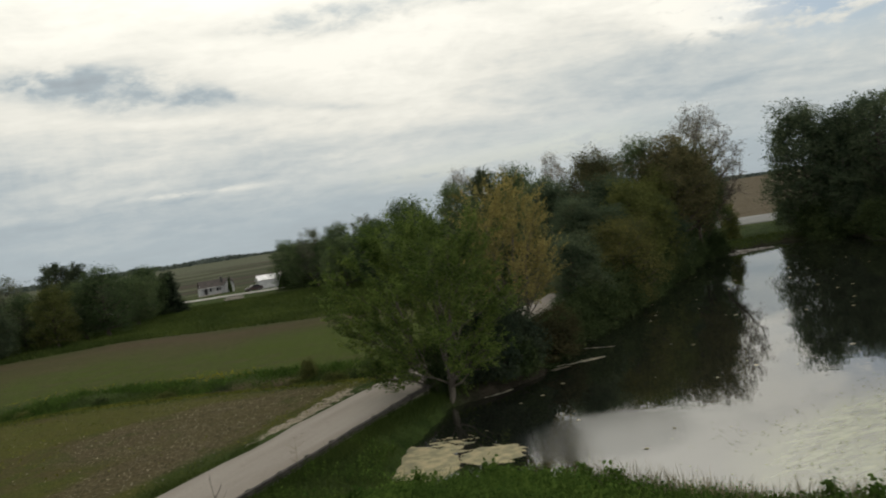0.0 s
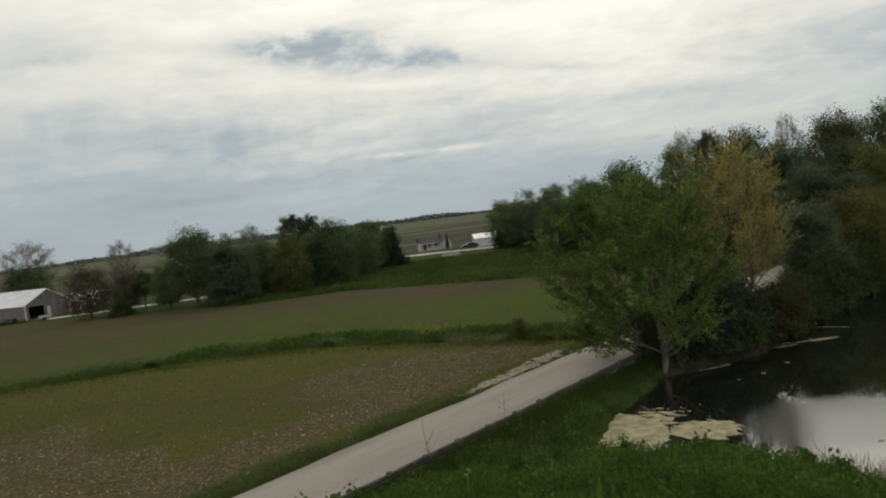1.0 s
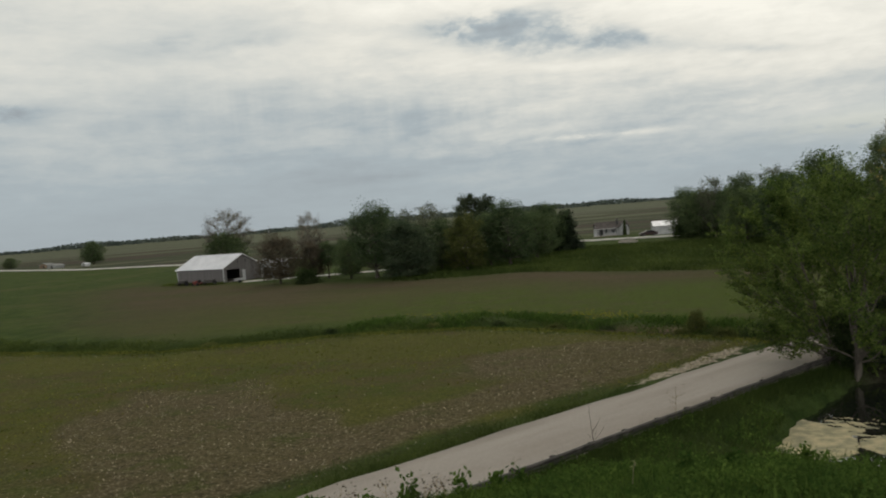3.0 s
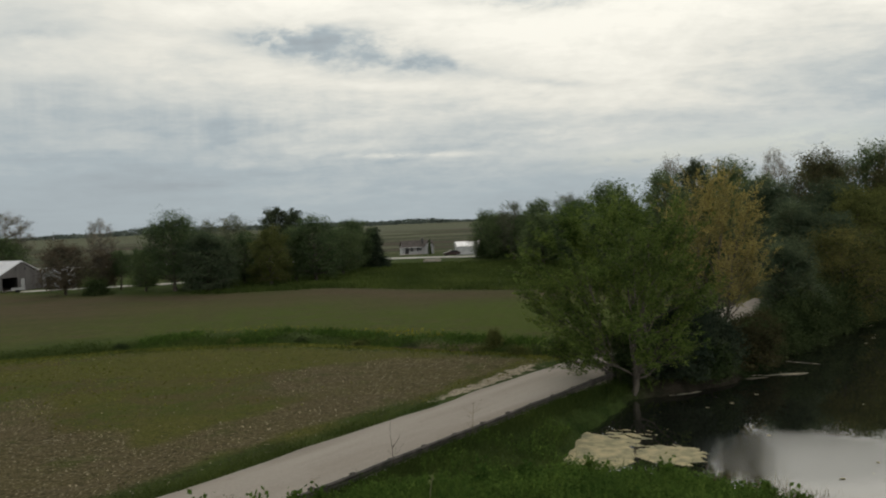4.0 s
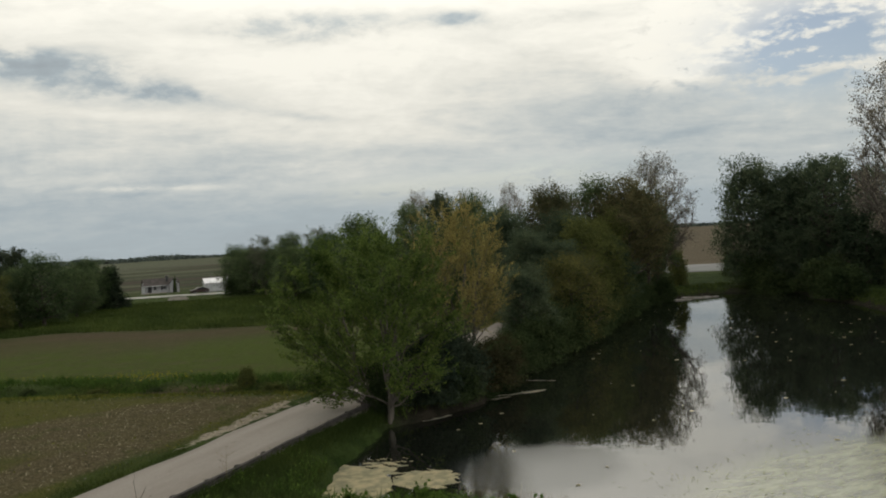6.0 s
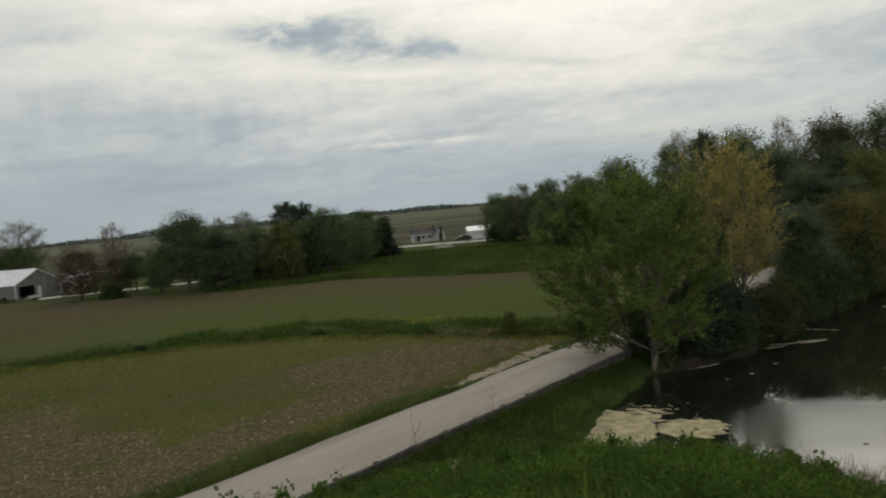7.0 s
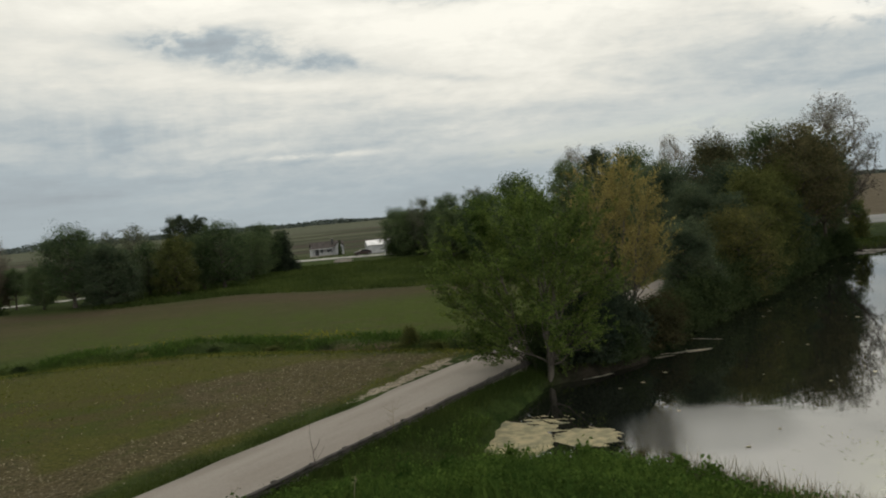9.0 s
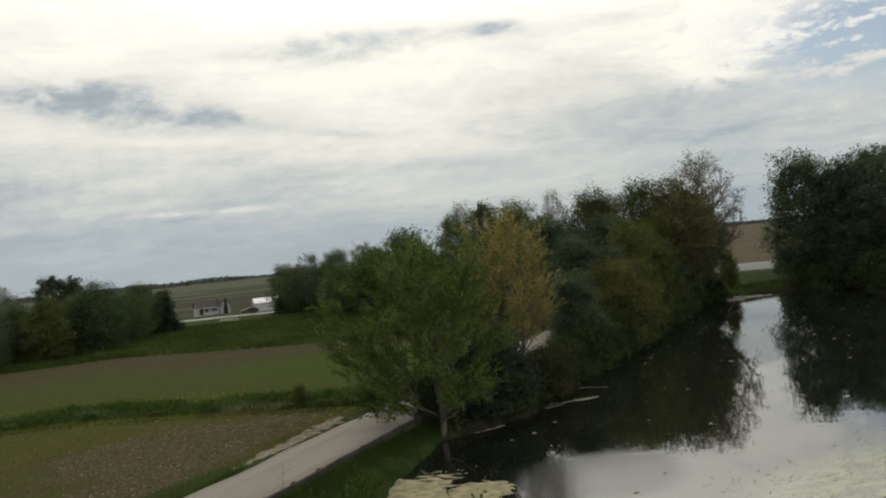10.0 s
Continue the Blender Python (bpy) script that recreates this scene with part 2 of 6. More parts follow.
def lane_material():
    """Concrete with wheel tracks, dirt and patches drawn out along the lane."""
    m = bpy.data.materials.new("lane_concrete")
    m.use_nodes = True
    g = Nodes(m.node_tree)
    b = m.node_tree.nodes["Principled BSDF"]
    where = g.out("ShaderNodeNewGeometry")
    turn = g.tree.nodes.new("ShaderNodeMapping")
    turn.inputs["Rotation"].default_value = (0, 0, radians(-45))
    g.put(turn, "Vector", where)
    along = turn.outputs[0]
    tracks = g.noise(along, 1.0, 4.0, 0.55, (0.06, 0.8, 1))
    patch, fine = g.noise(where, 0.22, 5.0, 0.6), g.noise(where, 14.0, 5.0, 0.65)
    c = g.mix(g.span(tracks, 0.36, 0.64), (0.295, 0.262, 0.222), (0.355, 0.322, 0.278))
    c = g.mix(g.span(patch, 0.42, 0.66, 0.0, 0.7), c, (0.345, 0.312, 0.27))
    c = g.mix(g.span(g.noise(where, 1.1, 6.0, 0.7), 0.60, 0.74, 0.0, 0.6), c, (0.24, 0.205, 0.165))
    c = g.mix(0.35, c, g.mix(g.span(fine, 0.3, 0.7), (0.7, 0.7, 0.7), (1.2, 1.2, 1.2)), "MULTIPLY")
    g.put(b, "Base_Color", c)
    b.inputs["Roughness"].default_value = 0.9
    b.inputs["Specular IOR Level"].default_value = 0.2
    g.put(b, "Normal", g.out("ShaderNodeBump", Strength=0.3, Distance=0.01, Height=fine))
    return m


M_LANE = lane_material()
M_LOT = surface("dull_gravel", (0.20, 0.205, 0.195), (0.29, 0.295, 0.28), 0.2, 0.95, 0.4, 8.0, obj=False)
M_GRAVEL = surface("pale_gravel", (0.40, 0.38, 0.34), (0.62, 0.60, 0.55), 0.6, 0.95, 0.5, 20.0, depth=0.03, obj=False)
M_RAIL = surface("weathered_steel", (0.045, 0.042, 0.038), (0.11, 0.10, 0.09), 2.0, 0.6, 0.3, 25.0, metal=0.5)
M_POST = surface("weathered_wood", (0.035, 0.03, 0.025), (0.10, 0.088, 0.075), 3.0, 0.9, 0.5, 20.0, stretch=(1, 1, 0.2))
M_WHITE = surface("white_siding", (0.34, 0.345, 0.34), (0.46, 0.465, 0.46), 0.8, 0.6, 0.15, 12.0)
M_METAL_WALL = surface("taupe_steel_siding", (0.100, 0.093, 0.090), (0.138, 0.128, 0.125), 0.5, 0.5, 0.2, 8.0, stretch=(3, 3, 0.1))
M_METAL_ROOF = surface("white_steel_roof", (0.60, 0.61, 0.63), (0.74, 0.75, 0.77), 0.5, 0.4, 0.15, 8.0)
M_SHINGLE = surface("grey_shingles", (0.045, 0.045, 0.046), (0.085, 0.084, 0.085), 1.0, 0.9, 0.5, 14.0)
M_ROOF_BROWN = surface("brown_shingles", (0.050, 0.042, 0.038), (0.092, 0.078, 0.070), 1.0, 0.9, 0.5, 14.0)
M_DARKNESS = surface("dim_interior", (0.012, 0.012, 0.012), (0.03, 0.028, 0.026), 1.0, 0.9, 0.2)
M_GLASS = surface("window_glass", (0.02, 0.024, 0.03), (0.04, 0.046, 0.055), 0.5, 0.1, 0.02, 5.0, spec=0.6)
M_RED = surface("red_paint", (0.16, 0.035, 0.028), (0.25, 0.06, 0.05), 2.0, 0.45, 0.1)
M_MAROON = surface("maroon_car_paint", (0.028, 0.016, 0.015), (0.045, 0.022, 0.020), 2.0, 0.3, 0.05, spec=0.5)
M_RUBBER = surface("rubber", (0.012, 0.012, 0.012), (0.03, 0.03, 0.03), 4.0, 0.85, 0.2)
M_STEEL = surface("grey_steel", (0.25, 0.25, 0.26), (0.42, 0.42, 0.43), 2.0, 0.4, 0.1, metal=0.8)
M_LOG = surface("bleached_log", (0.24, 0.215, 0.18), (0.46, 0.43, 0.38), 2.0, 0.9, 0.5, 12.0)
M_ALGAE = leaf_material("cream_algae", (0.34, 0.31, 0.20), (0.43, 0.40, 0.275), 0.1, 1.6)
M_LITTER = leaf_material("reed_litter", (0.24, 0.215, 0.17), (0.36, 0.33, 0.27), 0.1, 1.6)
M_ALGAE_GREEN = leaf_material("green_algae", (0.24, 0.27, 0.10), (0.42, 0.43, 0.22), 0.1, 0.3)
M_BROWN_WALL = surface("tan_bank", (0.14, 0.10, 0.07), (0.26, 0.19, 0.13), 0.4, 0.95, 0.5, 6.0)


# ---- mesh helpers ----
def mesh_np(name, verts, faces, material):
    """A mesh from arrays; faces is a list of arrays of equal-sided faces."""
    me = bpy.data.meshes.new(name)
    verts = np.asarray(verts, np.float32)
    faces = [np.asarray(f, np.int32) for f in faces if len(f)]
    loops = np.concatenate([f.ravel() for f in faces])
    counts = np.concatenate([np.full(len(f), f.shape[1], np.int32) for f in faces])
    me.vertices.add(len(verts))
    me.vertices.foreach_set("co", verts.ravel())
    me.loops.add(len(loops))
    me.loops.foreach_set("vertex_index", loops)
    me.polygons.add(len(counts))
    me.polygons.foreach_set("loop_start", np.concatenate([[0], np.cumsum(counts)[:-1]]).astype(np.int32))
    me.update(calc_edges=True)
    me.materials.append(material)
    return me


def part(name, bm, material, parent=None, label=""):
    """Links a bmesh as one mesh object under a thing or a part."""
    me = bpy.data.meshes.new(name)
    bmesh.ops.recalc_face_normals(bm, faces=bm.faces)
    bm.to_mesh(me)
    bm.free()
    me.materials.append(material)
    ob = new(name, me)
    ob.parent = parent
    return tagged(ob, label)


def thing(name, m, label, category, group="", kind=""):
    ob = new(name)
    ob.matrix_basis = m
    return tagged(ob, label, category, group, kind)


def box(bm, x0, x1, y0, y1, z0, z1, bevel=0.0):
    v = [bm.verts.new(p) for p in ((x0, y0, z0), (x1, y0, z0), (x1, y1, z0), (x0, y1, z0), (x0, y0, z1), (x1, y0, z1), (x1, y1, z1), (x0, y1, z1))]
    fs = [bm.faces.new([v[i] for i in q]) for q in ((0, 3, 2, 1), (4, 5, 6, 7), (0, 1, 5, 4), (1, 2, 6, 5), (2, 3, 7, 6), (3, 0, 4, 7))]
    if bevel:
        es = {e for f in fs for e in f.edges}
        bmesh.ops.bevel(bm, geom=list(es), offset=bevel, segments=2, affect="EDGES")
    return bm


def prism(bm, outline, y0, y1):
    """An outline in x and z, drawn out from y0 to y1."""
    a = [bm.verts.new((x, y0, z)) for x, z in outline]
    b = [bm.verts.new((x, y1, z)) for x, z in outline]
    n = len(a)
    bm.faces.new(a)
    bm.faces.new(b[::-1])
    for i in range(n):
        bm.faces.new((a[i], b[i], b[(i + 1) % n], a[(i + 1) % n]))
    return bm


def tube(vs, fs, pts, radii, sides=6):
    """Adds a tapered tube along pts to the lists of verts and quads."""
    pts = np.asarray(pts, float)
    base = sum(len(v) for v in vs)
    tang = np.gradient(pts, axis=0)
    tang /= np.linalg.norm(tang, axis=1, keepdims=True) + 1e-9
    up = np.where(np.abs(tang[:, 2:]) > 0.9, [[1.0, 0, 0]], [[0, 0, 1.0]])
    u = np.cross(tang, up)
    u /= np.linalg.norm(u, axis=1, keepdims=True) + 1e-9
    w = np.cross(tang, u)
    ang = np.arange(sides) * 2 * np.pi / sides
    ring = pts[:, None] + np.asarray(radii)[:, None, None] * (np.cos(ang)[None, :, None] * u[:, None] + np.sin(ang)[None, :, None] * w[:, None])
    vs.append(ring.reshape(-1, 3))
    i, j = np.meshgrid(np.arange(len(pts) - 1), np.arange(sides), indexing="ij")
    a, b = base + i * sides + j, base + i * sides + (j + 1) % sides
    fs.append(np.stack([a, b, b + sides, a + sides], -1).reshape(-1, 4))


def unit(v):
    return v / (np.linalg.norm(v, axis=-1, keepdims=True) + 1e-9)


def leaf_quads(rng, centres, size, flat=0.35, along=None, three=False, slim=1.0):
    """A small diamond (or a pointed three-sided leaf) at each centre, turned by chance."""
    n = len(centres)
    normal = unit(rng.normal(size=(n, 3)) * [1, 1, 1] + [0, 0, flat])
    a = rng.normal(size=(n, 3)) if along is None else along + 0.6 * rng.normal(size=(n, 3))
    a = unit(a - normal * (a * normal).sum(-1, keepdims=True))
    b = np.cross(normal, a)
    s = (size * rng.uniform(0.6, 1.35, n))[:, None]
    if three:
        v = np.stack([centres - a * s * 0.45 - b * s * 0.36 * slim, centres - a * s * 0.30 + b * s * 0.40 * slim, centres + a * s * 0.60], 1).reshape(-1, 3)
        return v, np.arange(n * 3).reshape(n, 3)
    v = np.stack([centres - a * s * 0.5, centres + b * s * 0.32, centres + a * s * 0.5, centres - b * s * 0.32], 1).reshape(-1, 3)
    return v, np.arange(n * 4).reshape(n, 4)


PROFILES = {
    "round": lambda u: np.sqrt(np.clip(1 - (2 * u - 0.85) ** 2 * 0.78, 0.02, 1)),
    "oval": lambda u: np.sqrt(np.clip(1 - (2 * u - 0.7) ** 2 * 0.60, 0.03, 1)),
    "cone": lambda u: np.clip(1.02 - u, 0.04, 1) ** 0.85,
    "spread": lambda u: np.sqrt(np.clip(1 - (1.55 * u - 0.62) ** 2 * 1.0, 0.05, 1)),
    "low": lambda u: np.sqrt(np.clip(1 - u ** 2 * 0.95, 0.05, 1)),
}


def grow(name, seed, H, R, cb, profile, limbs, subs, per, leaf, spread, leaves, bark, stems=1, twigs=0, rise=0.7, trunk_r=0.022, splay=0.3, core=0, shear=(0.0, 0.0), spray=0.7, slim=1.0, stray=0.75):
    """The meshes of a tree: a trunk with limbs, and a crown of leaves in clumps."""
    rng = np.random.default_rng(seed)
    vs, fs, clumps, ways = [], [], [], []
    prof = PROFILES[profile]
    trunks = []
    for s in range(stems):
        ang = s * 2.4 + rng.uniform(0, 6)
        off = (splay * R * rng.uniform(0.5, 1.0) if stems > 1 else 0.05 * R) * np.array([np.cos(ang), np.sin(ang)])
        top = H * (0.86 if stems == 1 else rng.uniform(0.6, 0.85))
        t = np.linspace(0, 1, 8)
        pts = np.stack([off[0] * t ** 0.8 + rng.normal(0, 0.012 * H, 8) * t, off[1] * t ** 0.8 + rng.normal(0, 0.012 * H, 8) * t, -0.3 + (top + 0.3) * t], -1)
        r0 = trunk_r * H * (1 if stems == 1 else 0.62)
        rad = r0 * (1 - 0.86 * t)
        rad[0] *= 1.45
        tube(vs, fs, pts, rad, 8)
        trunks.append((pts, rad, top))
    us = (np.arange(limbs) + rng.uniform(0.1, 0.9, limbs)) / limbs
    for k, u in enumerate(us):
        pts, rad, top = trunks[k % stems]
        ang = k * 2.39996 + rng.normal(0, 0.35)
        reach = R * float(prof(u)) * rng.uniform(0.70, 1.0)
        z1 = H * (cb + (1 - cb) * u) * rng.uniform(0.96, 1.03)
        z0 = np.clip(z1 - reach * rise * rng.uniform(0.6, 1.2), 0.12 * H, top * 0.96)
        f = np.interp(z0, pts[:, 2], np.arange(len(pts)))
        i = int(min(f, len(pts) - 2))
        start = pts[i] + (pts[i + 1] - pts[i]) * (f - i)
        end = np.array([np.cos(ang) * reach, np.sin(ang) * reach, z1])
        ctrl = (start + end) / 2 + np.array([np.cos(ang), np.sin(ang), 0]) * reach * 0.12 - [0, 0, 0.10 * (z1 - z0) * rng.uniform(-1, 1)]
        t = np.linspace(0, 1, 6)[:, None]
        line = start * (1 - t) ** 2 + 2 * ctrl * t * (1 - t) + end * t ** 2
        line[1:-1] += rng.normal(0, 0.02 * R, (4, 3))
        r1 = min(np.interp(z0, pts[:, 2], rad) * 0.6, 0.014 * H)
        tube(vs, fs, line, np.linspace(r1, r1 * 0.2, 6), 5)
        clumps.append(end)
        ways.append(unit(end - start))
        for q in range(subs):
            tt = rng.uniform(0.35, 1.0)
            p0 = start * (1 - tt) ** 2 + 2 * ctrl * tt * (1 - tt) + end * tt ** 2
            d = unit(unit(end - start) * 0.7 + rng.normal(0, stray, 3) + [0, 0, 0.25])
            p1 = p0 + d * R * rng.uniform(0.14, 0.34)
            pm = (p0 + p1) / 2 + rng.normal(0, 0.03 * R, 3)
            if not core or q % 3 == 0:
                tube(vs, fs, [p0, pm, p1], [r1 * 0.38, r1 * 0.25, r1 * 0.12], 3)
            clumps.append(p1)
            ways.append(d)
            for w in range(twigs):
                pa = pm + (p1 - pm) * rng.uniform(0, 1)
                da = unit(d + rng.normal(0, 0.8 * stray, 3) + [0, 0, 0.3])
                pb = pa + da * R * rng.uniform(0.10, 0.24)
                tube(vs, fs, [pa, pb], [r1 * 0.22, r1 * 0.10], 3)
                clumps.append(pb)
                ways.append(da)
    clumps, ways = np.array(clumps), np.array(ways)
    n = len(clumps) * per
    idx = np.repeat(np.arange(len(clumps)), per)
    ball = unit(rng.normal(size=(n, 3))) * rng.uniform(0, 1, (n, 1)) ** 0.45 * 1.9
    c = clumps[idx] + ball * spread * np.array([1, 1, 0.8]) * rng.uniform(0.55, 1.25, len(clumps))[idx][:, None] + ways[idx] * rng.uniform(-1, 1, (n, 1)) * spread * spray
    c[:, 2] = np.maximum(c[:, 2], 0.03 * H)
    v, f = leaf_quads(rng, c, leaf, along=ways[idx], three=True, slim=slim)
    if core:
        # leaves of the shaded inside, which close the crown
        u = rng.uniform(0.0, 0.95, core)
        a, q = rng.uniform(0, 2 * np.pi, core), rng.uniform(0, 1, core) ** 0.5 * 0.80
        lobes = 1 + 0.12 * np.sin(a * 3 + u * 9 + seed) + 0.10 * np.sin(a * 5 - u * 14)
        rr = R * prof(u) * q * lobes
        inner = np.stack([rr * np.cos(a), rr * np.sin(a), H * (cb + (0.97 - cb) * u)], -1)
        v2, f2 = leaf_quads(rng, inner, leaf * 1.8, three=True)
        v, f = np.concatenate([v, v2]), np.concatenate([f, f2 + len(v)])
    # bring the whole to the height and breadth that were asked for
    fit = np.array([R / np.quantile(np.hypot(v[:, 0], v[:, 1]), 0.985)] * 2 + [H / np.quantile(v[:, 2], 0.998)])
    w = np.concatenate(vs) * fit
    v = v * fit
    w[:, :2] += w[:, 2:] * shear
    v[:, :2] += v[:, 2:] * shear
    wood = mesh_np(name + "_trunk", w, [np.concatenate(fs)], bark)
    crown = mesh_np(name + "_crown", v, [f], leaves)
    return wood, crown


def grow_open(name, seed, H, R, belly, cb, stems, lean, limbs, branches, twigs, per, leaf, leaves, bark, stray=0.38, tip=0.45, square=2.4, trunk=0.0125, shift=(0.0, 0.0), rise=0.75):
    """An open tree: limbs fan out from a few stems to the crown's outline, and carry branches and straight twigs with leaves in feathery sprays.
    belly and cb: the heights of the widest part and of the crown's foot, as shares of H."""
    rng = np.random.default_rng(seed)
    vs, fs = [], []

    def girth(z):
        q = abs(z / H - belly) / ((1 - belly) if z > belly * H else (belly - cb))
        return R * max(1 - min(q, 1.0) ** square, 0.03) ** (1 / square)

    trunks = []
    for s in range(stems):
        a = s * 2.39996 + rng.uniform(-0.3, 0.3)
        ln = lean * rng.uniform(0.5, 1.1) if stems > 1 else 0.03
        t = np.linspace(0, 1, 9)
        top = H * rng.uniform(0.66, 0.88)
        away = ln * top * t ** 0.85
        pts = np.stack([0.012 * H * math.cos(a) + away * math.cos(a) + shift[0] * t, 0.012 * H * math.sin(a) + away * math.sin(a) + shift[1] * t, (top + 0.4) * t - 0.4], -1)
        pts[1:] += rng.normal(0, 0.010 * H, (8, 3)) * [1, 1, 0.3]
        rad = trunk * H * rng.uniform(0.7, 1.1) * (1 - 0.84 * t)
        rad[0] *= 1.35
        tube(vs, fs, pts, rad, 7)
        trunks.append((pts, rad))
    sprays = []

    def twig_out(p, d, r):
        for k in range(twigs):
            q = p[0] + (p[1] - p[0]) * rng.uniform(0.05, 1.0)
            w = unit(d + rng.normal(0, stray, 3) + [0, 0, 0.05])
            e = q + w * H * rng.uniform(0.035, 0.085)
            if k % 2 == 0:
                tube(vs, fs, [q, e], [r * 0.5, r * 0.2], 3)
            sprays.append((q, e))

    for k in range(limbs):
        u = (k + rng.uniform(0.1, 0.9)) / limbs
        z1 = H * (cb + (1 - cb) * (0.04 + 0.94 * u))
        a = k * 2.39996 + rng.normal(0, 0.3)
        reach = girth(z1) * (rng.uniform(0.72, 0.97) if k % 4 else rng.uniform(0.3, 0.6))
        end = np.array([shift[0] + math.cos(a) * reach, shift[1] + math.sin(a) * reach, z1])
        pts, rad = min(trunks, key=lambda q: np.hypot(*(q[0][5, :2] - end[:2])) * rng.uniform(0.7, 1.3))
        z0 = float(np.clip(z1 - reach * rise * rng.uniform(0.7, 1.3), max(cb * 0.6, 0.07) * H, pts[-1, 2] * 0.97))
        start = np.array([np.interp(z0, pts[:, 2], pts[:, i]) for i in range(3)])
        r1 = min(np.interp(z0, pts[:, 2], rad) * 0.55, 0.0075 * H)
        ctrl = (start + end) / 2 + [0, 0, rng.uniform(-0.06, 0.10) * reach] + rng.normal(0, 0.03 * R, 3)
        t = np.linspace(0, 1, 7)[:, None]
        line = start * (1 - t) ** 2 + 2 * ctrl * t * (1 - t) + end * t ** 2
        line[1:-1] += rng.normal(0, 0.012 * R, (5, 3))
        tube(vs, fs, line, np.linspace(r1, r1 * 0.18, 7), 5)
        for j in range(branches):
            f = rng.uniform(0.25, 1.0) * 5.999
            i = int(f)
            p = line[i] + (line[i + 1] - line[i]) * (f - i)
            d = unit(unit(line[i + 1] - line[i]) + rng.normal(0, stray, 3) + [0, 0, 0.12])
            L = H * rng.uniform(0.08, 0.19)
            e = p + d * L + [0, 0, 0.08 * L]
            tube(vs, fs, [p, (p + e) / 2 - [0, 0, 0.02 * L], e], [r1 * 0.34, r1 * 0.24, r1 * 0.12], 3)
            twig_out((p, e), d, r1 * 0.2)
        twig_out((line[4], end), unit(end - line[4]), r1 * 0.2)
    sprays = np.array(sprays)
    idx = np.repeat(np.arange(len(sprays)), per)
    t = rng.uniform(0.05, 1.08, (len(idx), 1))
    way = unit(sprays[idx, 1] - sprays[idx, 0])
    c = sprays[idx, 0] * (1 - t) + sprays[idx, 1] * t + rng.normal(0, leaf * tip, (len(idx), 3)) * (1.25 - 0.6 * t)
    foot = (c[:, 2] < (cb + 0.16) * H) & (np.hypot(c[:, 0], c[:, 1]) < 0.5 * R)
    ok = (c[:, 2] > 0.04 * H) & ~(foot & (rng.uniform(0, 1, len(c)) < 0.85))
    v, f = leaf_quads(rng, c[ok], leaf, along=way[idx][ok] * 1.5, three=True, slim=0.75)
    wood = mesh_np(name + "_trunk", np.concatenate(vs), [np.concatenate(fs)], bark)
    return wood, mesh_np(name + "_crown", v, [f], leaves)


GROWN = {}
KINDS = {  # H, R, crown base, profile, limbs, subs, leaves a clump, leaf, spread
    "dark": dict(H=12, R=4.2, cb=0.12, profile="round", limbs=44, subs=7, per=46, leaf=0.175, spread=0.50, leaves="dark", core=3600),
    "dark_stem": dict(H=12, R=4.2, cb=0.24, profile="round", limbs=44, subs=7, per=58, leaf=0.165, spread=0.50, leaves="dark", core=4200),
    "olive": dict(H=10, R=3.4, cb=0.08, profile="oval", limbs=40, subs=6, per=60, leaf=0.155, spread=0.42, leaves="olive", core=3600),
    "red": dict(H=13, R=4.4, cb=0.18, profile="round", limbs=48, subs=6, per=70, leaf=0.155, spread=0.52, leaves="red", core=5200),
    "dark_high": dict(H=12, R=3.4, cb=0.40, profile="oval", limbs=36, subs=6, per=56, leaf=0.165, spread=0.44, leaves="dark", core=2600),
    "red_high": dict(H=13, R=4.6, cb=0.36, profile="round", limbs=48, subs=6, per=70, leaf=0.16, spread=0.54, leaves="red", core=5000),
    "orange": dict(H=8, R=3.0, cb=0.06, profile="oval", limbs=38, subs=6, per=56, leaf=0.125, spread=0.36, leaves="orange", core=3000),
    "brown": dict(H=8, R=3.6, cb=0.14, profile="round", limbs=32, subs=5, per=46, leaf=0.17, spread=0.46, leaves="brown", core=2500),
    "airy": dict(H=12, R=3.6, cb=0.22, profile="oval", limbs=32, subs=6, per=15, leaf=0.19, spread=0.45, leaves="airy", twigs=2),
    "bank": dict(H=15, R=4.4, cb=0.06, profile="round", limbs=50, subs=7, per=56, leaf=0.20, spread=0.48, leaves="shade", core=7000),
    "darkairy": dict(H=15, R=4.0, cb=0.08, profile="oval", limbs=48, subs=7, per=42, leaf=0.19, spread=0.36, leaves="shade", core=1600),
    "bare": dict(H=15, R=4.2, cb=0.42, profile="oval", limbs=40, subs=7, per=9, leaf=0.13, spread=0.30, leaves="pale", twigs=5, rise=1.3),
    "spruce": dict(H=8, R=2.6, cb=0.04, profile="cone", limbs=70, subs=4, per=40, leaf=0.22, spread=0.32, leaves="spruce", rise=-0.15, core=3000),
    "pine": dict(H=14, R=2.9, cb=0.45, profile="oval", limbs=26, subs=4, per=60, leaf=0.22, spread=0.40, leaves="pine", core=1200),
    "shrub": dict(H=3, R=2.2, cb=0.02, profile="low", limbs=26, subs=5, per=26, leaf=0.145, spread=0.27, leaves="olive", stems=3, core=1800),
    "shrub_deep": dict(H=3, R=2.2, cb=0.02, profile="oval", limbs=26, subs=5, per=26, leaf=0.145, spread=0.27, leaves="spruce", stems=3, core=1800),
    "shrub_rust": dict(H=3, R=2.2, cb=0.02, profile="low", limbs=30, subs=5, per=26, leaf=0.12, spread=0.27, leaves="rust", stems=4, twigs=1, core=1500),
    "shrub_dark": dict(H=3, R=2.2, cb=0.02, profile="low", limbs=26, subs=5, per=26, leaf=0.145, spread=0.27, leaves="deep", stems=3, core=1800),
}
